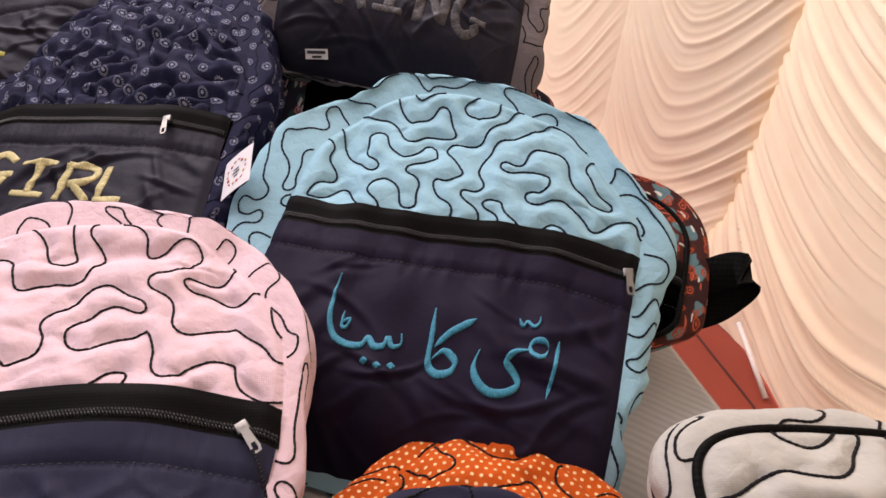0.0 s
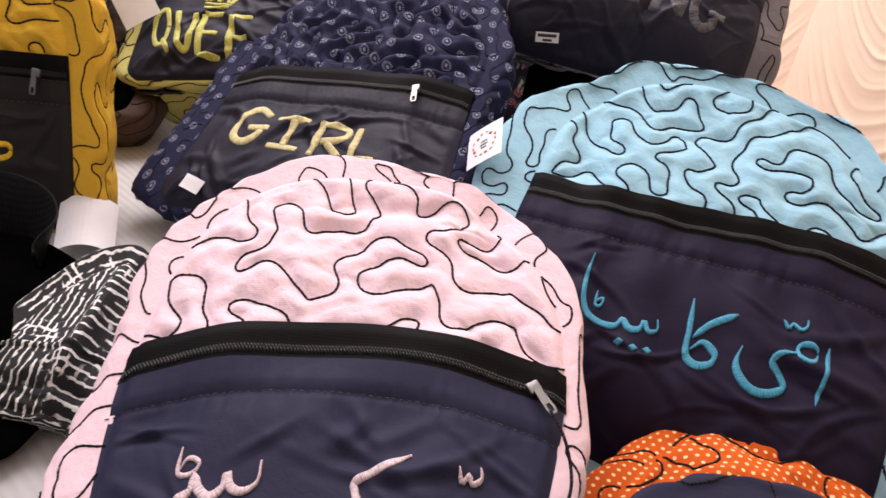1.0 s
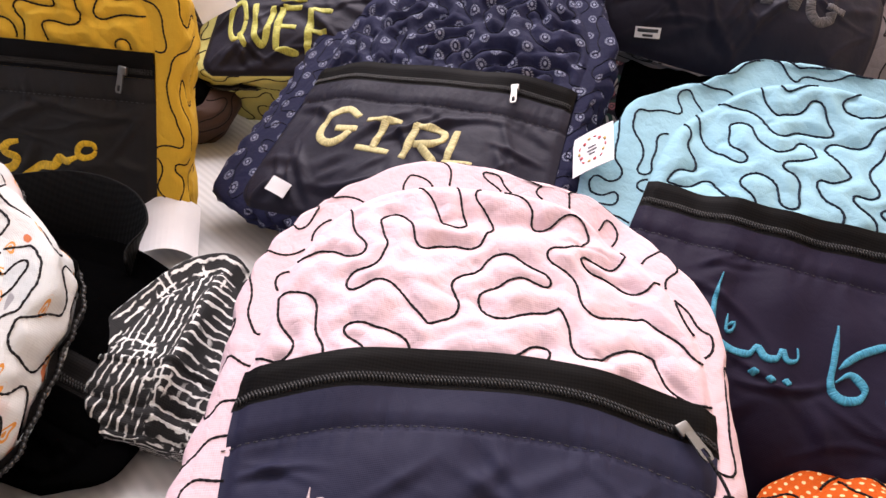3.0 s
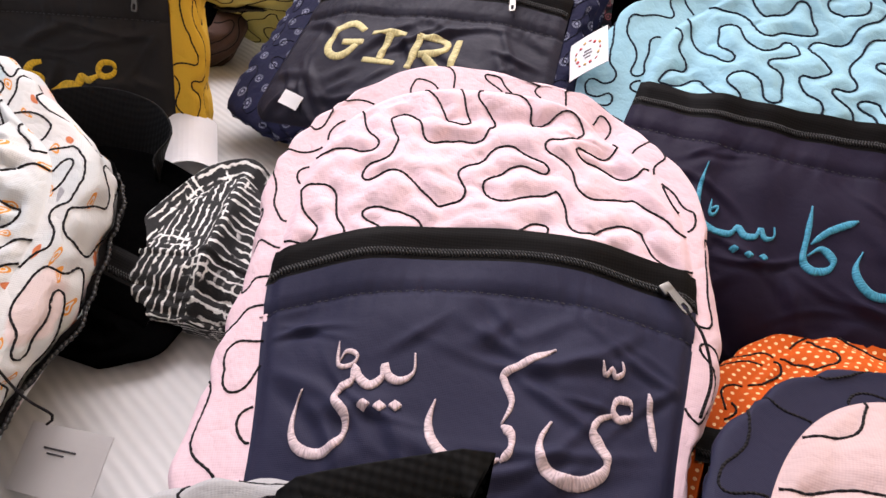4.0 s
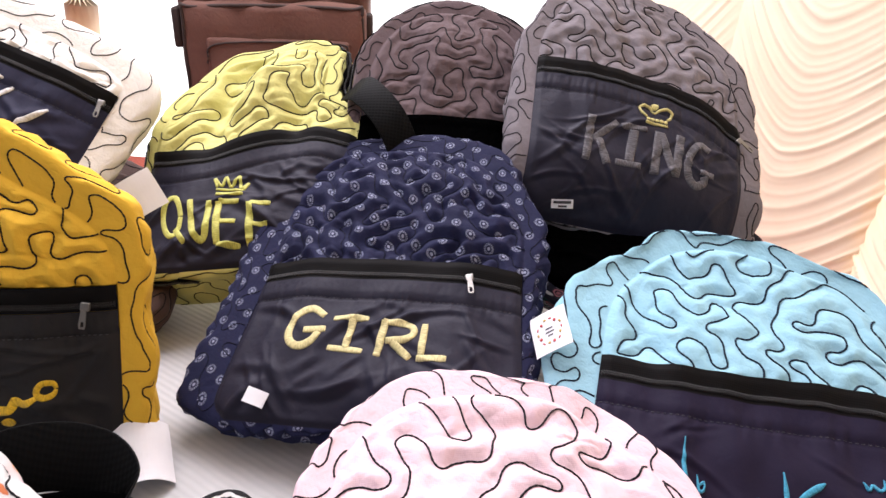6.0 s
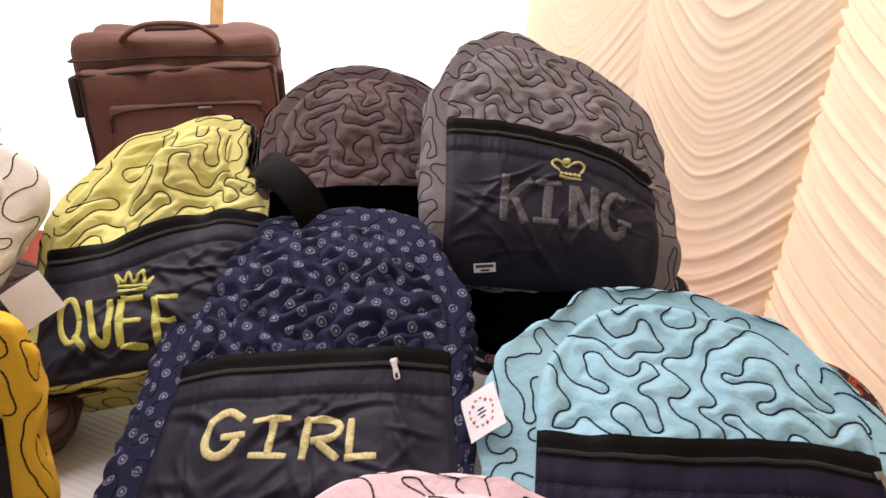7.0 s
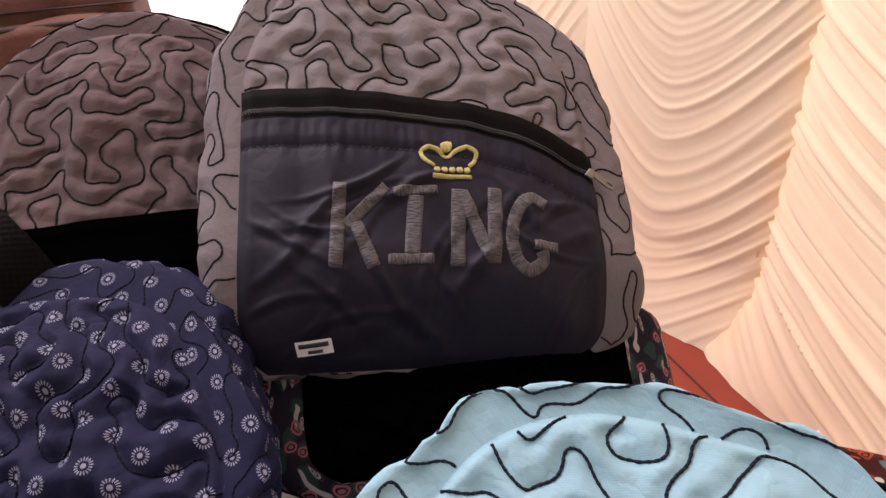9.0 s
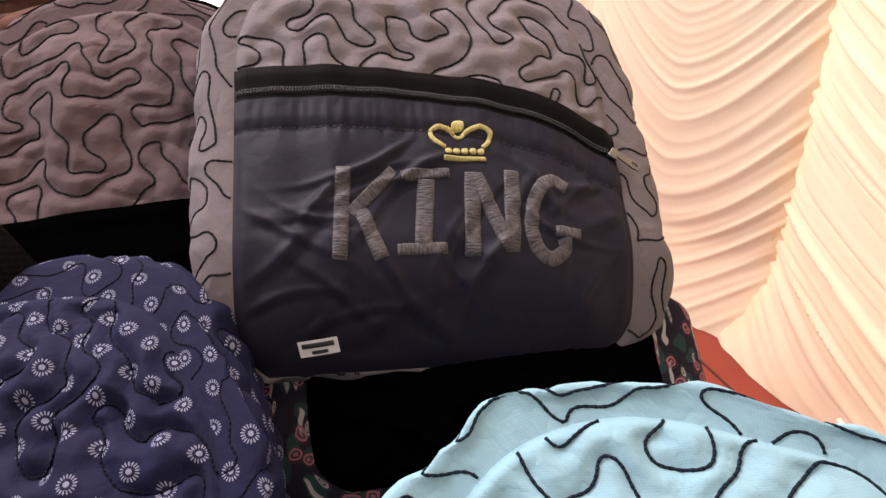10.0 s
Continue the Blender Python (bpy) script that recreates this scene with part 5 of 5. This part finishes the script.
bars(badge, at, [(-0.004, 0.004, 0.003, 0.0007), (-0.005, 0.005, -0.001, 0.0007), (-0.003, 0.003, -0.005, 0.0007)], INK_PRINT)

tag, at = card("price_tag", pose(-.657, .800, .622, 62, 0, 0) @ pose(0, 0, 0, 0, 0, 35), (0.052, 0.052), "blank white paper price tag hanging from a bag", "tag")
tag2, at = card("price_tag", pose(-.455, .135, .472, 26, -12, -6), (0.066, 0.042), "paper price tag with a handwritten line, its shade coloured grey, on the table", "tag", mat=SHADED_CARD)
bars(tag2, at, [(-0.014, 0.012, 0.007, 0.0006), (-0.010, 0.004, 0.004, 0.0005)], INK_PRINT, "handwritten_line")
cord = curve_through([(-.53, .163, .568), (-.505, .158, .555), (-.478, .150, .515), (-.468, .155, .490), (-.470, .150, .486)], 0.004)
part("cord", tube([tag2.matrix_world.inverted() @ Vector(map(float, p)) for p in cord], 0.0009, 6), THREAD, tag2, "thin black cord")
paper, at = card("paper_sheet", pose(-.562, .505, .470, 10, 12, 28), (0.055, 0.065), "crumpled white paper lying on the table", "paper", 0.012)


# ---- suitcase ----
BROWN_CANVAS = fabric("brown_canvas", (0.135, 0.062, 0.045), 0.85, rough=0.7, sheen=0.05, pitch=0.0012, sheet=False)
PIPE = plain("dark_brown_trim", (0.03, 0.016, 0.012), 0.85)


def slumped(lo, hi, bevel, seed):
    """A soft-sided box whose faces and edges sag a little."""
    bm = box(lo, hi, bevel)
    bmesh.ops.subdivide_edges(bm, edges=[e for e in bm.edges if e.calc_length() > 0.1], cuts=9, use_grid_fill=True)
    wave, other = ripples(seed, 0.22, 10, spread=0.4), ripples(seed + 1, 0.12, 10, spread=0.4)
    for v in bm.verts:
        high = (v.co.z - lo[2]) / (hi[2] - lo[2])
        v.co.z += 0.011 * high * float(wave(v.co.x, v.co.y))
        v.co.y += 0.008 * float(other(v.co.x, v.co.z))
    return bm


def suitcase():
    root = thing("suitcase", pose(-.695, 1.99, 0, 0, -2.5, 2), "large brown canvas suitcase standing behind the table", "suitcase")
    w, h, d = 0.27, 0.80, 0.28
    part("body", slumped((-w, 0, 0.04), (w, d, h), 0.035, 61), BROWN_CANVAS, root)
    front = part("front_pocket", slumped((-w + 0.02, -0.045, 0.08), (w - 0.005, 0.03, h - 0.075), 0.025, 62), BROWN_CANVAS, root)
    rimp = [(-w + 0.03, -0.03, 0.12), (-w + 0.03, -0.038, h - 0.14), (-w + 0.07, -0.038, h - 0.092), (w - 0.06, -0.038, h - 0.084), (w - 0.015, -0.038, h - 0.13), (w - 0.015, -0.03, 0.12)]
    part("pocket_piping", tube(curve_through(rimp, 0.01), 0.005, 8), PIPE, front, "dark piping round the pocket")
    small = part("lower_pocket", box((-w + 0.09, -0.058, 0.10), (w - 0.05, -0.03, h - 0.17), 0.012), BROWN_CANVAS, front)
    part("pocket_zip", tube(curve_through([(-w + 0.09, -0.06, h - 0.24), (-w + 0.13, -0.06, h - 0.185), (w - 0.09, -0.06, h - 0.175), (w - 0.055, -0.06, h - 0.20)], 0.01), 0.003, 6), PIPE, small)
    part("zip_pull", box((0.05, -0.068, h - 0.186), (0.088, -0.061, h - 0.178), 0.002), STEEL, small, "silver zip pull")
    part("badge_plate", box((-0.005, -0.064, h - 0.262), (0.05, -0.06, h - 0.246), 0.0015), STEEL, small, "small metal plate")
    for z in (h - 0.06,):
        loop = [(-w - 0.001, 0.2, z), (-w - 0.002, 0.03, z), (-w + 0.03, -0.004, z + 0.0), (0, -0.006, z + 0.008), (w - 0.03, -0.004, z + 0.004), (w + 0.002, 0.03, z), (w + 0.001, 0.2, z)]
        part("body_zip", tube(curve_through(loop, 0.012), 0.0045, 6, flat=0.6), PIPE, root)
    hp = [(-0.13, 0.03, h - 0.035), (-0.12, -0.005, h + 0.0), (-0.07, -0.012, h + 0.028), (0.0, -0.012, h + 0.034), (0.07, -0.012, h + 0.026), (0.115, -0.005, h - 0.005), (0.125, 0.03, h - 0.03)]
    part("carry_handle", tube(curve_through(hp, 0.008), 0.0105, 10, flat=0.7), BROWN_CANVAS, root, "padded brown carry handle")
    part("handle_housing", box((-0.10, 0.15, h - 0.006), (0.10, 0.21, h + 0.012), 0.006), PIPE, root)
    for sx in (-1, 1):
        part("corner_guard", box((sx * w - 0.012, -0.006, h - 0.21), (sx * w + 0.012, 0.05, h - 0.10), 0.008), PIPE, root)
        for sy in (0.04, d - 0.04):
            part("wheel", tube([(sx * (w - 0.05) - 0.012, sy, 0.022), (sx * (w - 0.05) + 0.012, sy, 0.022)], 0.022, 20), PIPE, root)
        for sy in (0.04, d - 0.04):
            part("wheel_housing", box((sx * (w - 0.05) - 0.02, sy - 0.025, 0.022), (sx * (w - 0.05) + 0.02, sy + 0.025, 0.045), 0.005), PIPE, root)
    return root


suitcase()

# ---- poles, stick and carpet seam ----
WOOD = plain("bamboo", (0.48, 0.29, 0.12), 0.6, 30, 0.7)
pole_path = np.array([(-0.75, 2.42, 0.0), (-0.70, 2.41, 0.6), (-0.665, 2.40, 0.9), (-0.60, 2.39, 1.5), (-0.53, 2.38, 2.55)])
pole = thing("tent_pole", pose(0, 0, 0), "slanting bamboo tent pole", "pole")
part("shaft", tube(curve_through(pole_path, 0.03), 0.021, 12), WOOD, pole)
for k in range(5):
    c = curve_through(pole_path, 0.03)[8 + 16 * k]
    part("knuckle", tube([c - (0, 0, 0.008), c, c + (0, 0, 0.008)], [0.021, 0.0245, 0.021], 12), WOOD, pole)
post = thing("tent_post", pose(-1.46, 2.42, 0), "tent post wrapped in peach cloth", "post")
part("wrap", tube([(0.004 * math.sin(k), 0, 2.6 * k / 30) for k in range(31)], [0.055 + 0.004 * math.sin(k * 1.7) for k in range(31)], 16), DRAPE, post)

stick = thing("thin_stick", pose(0, 0, 0), "thin white stick lying on the carpet against the drape", "stick")
part("rod", tube([(0.722, 0.93, 0.008), (0.718, 1.0, 0.035), (0.712, 1.09, 0.07)], 0.0055, 10), plain("white_stick", (0.8, 0.74, 0.68), 0.5), stick)
seam = curve_through([(0.60, 1.6, 0.001), (0.645, 1.2, 0.001), (0.69, 0.93, 0.001), (0.74, 0.6, 0.001)], 0.02)
setting("trim", tube(seam, 0.0035, 6, flat=0.4), plain("carpet_seam", (0.09, 0.02, 0.012), 0.9), "dark seam between two lengths of carpet", "seam")
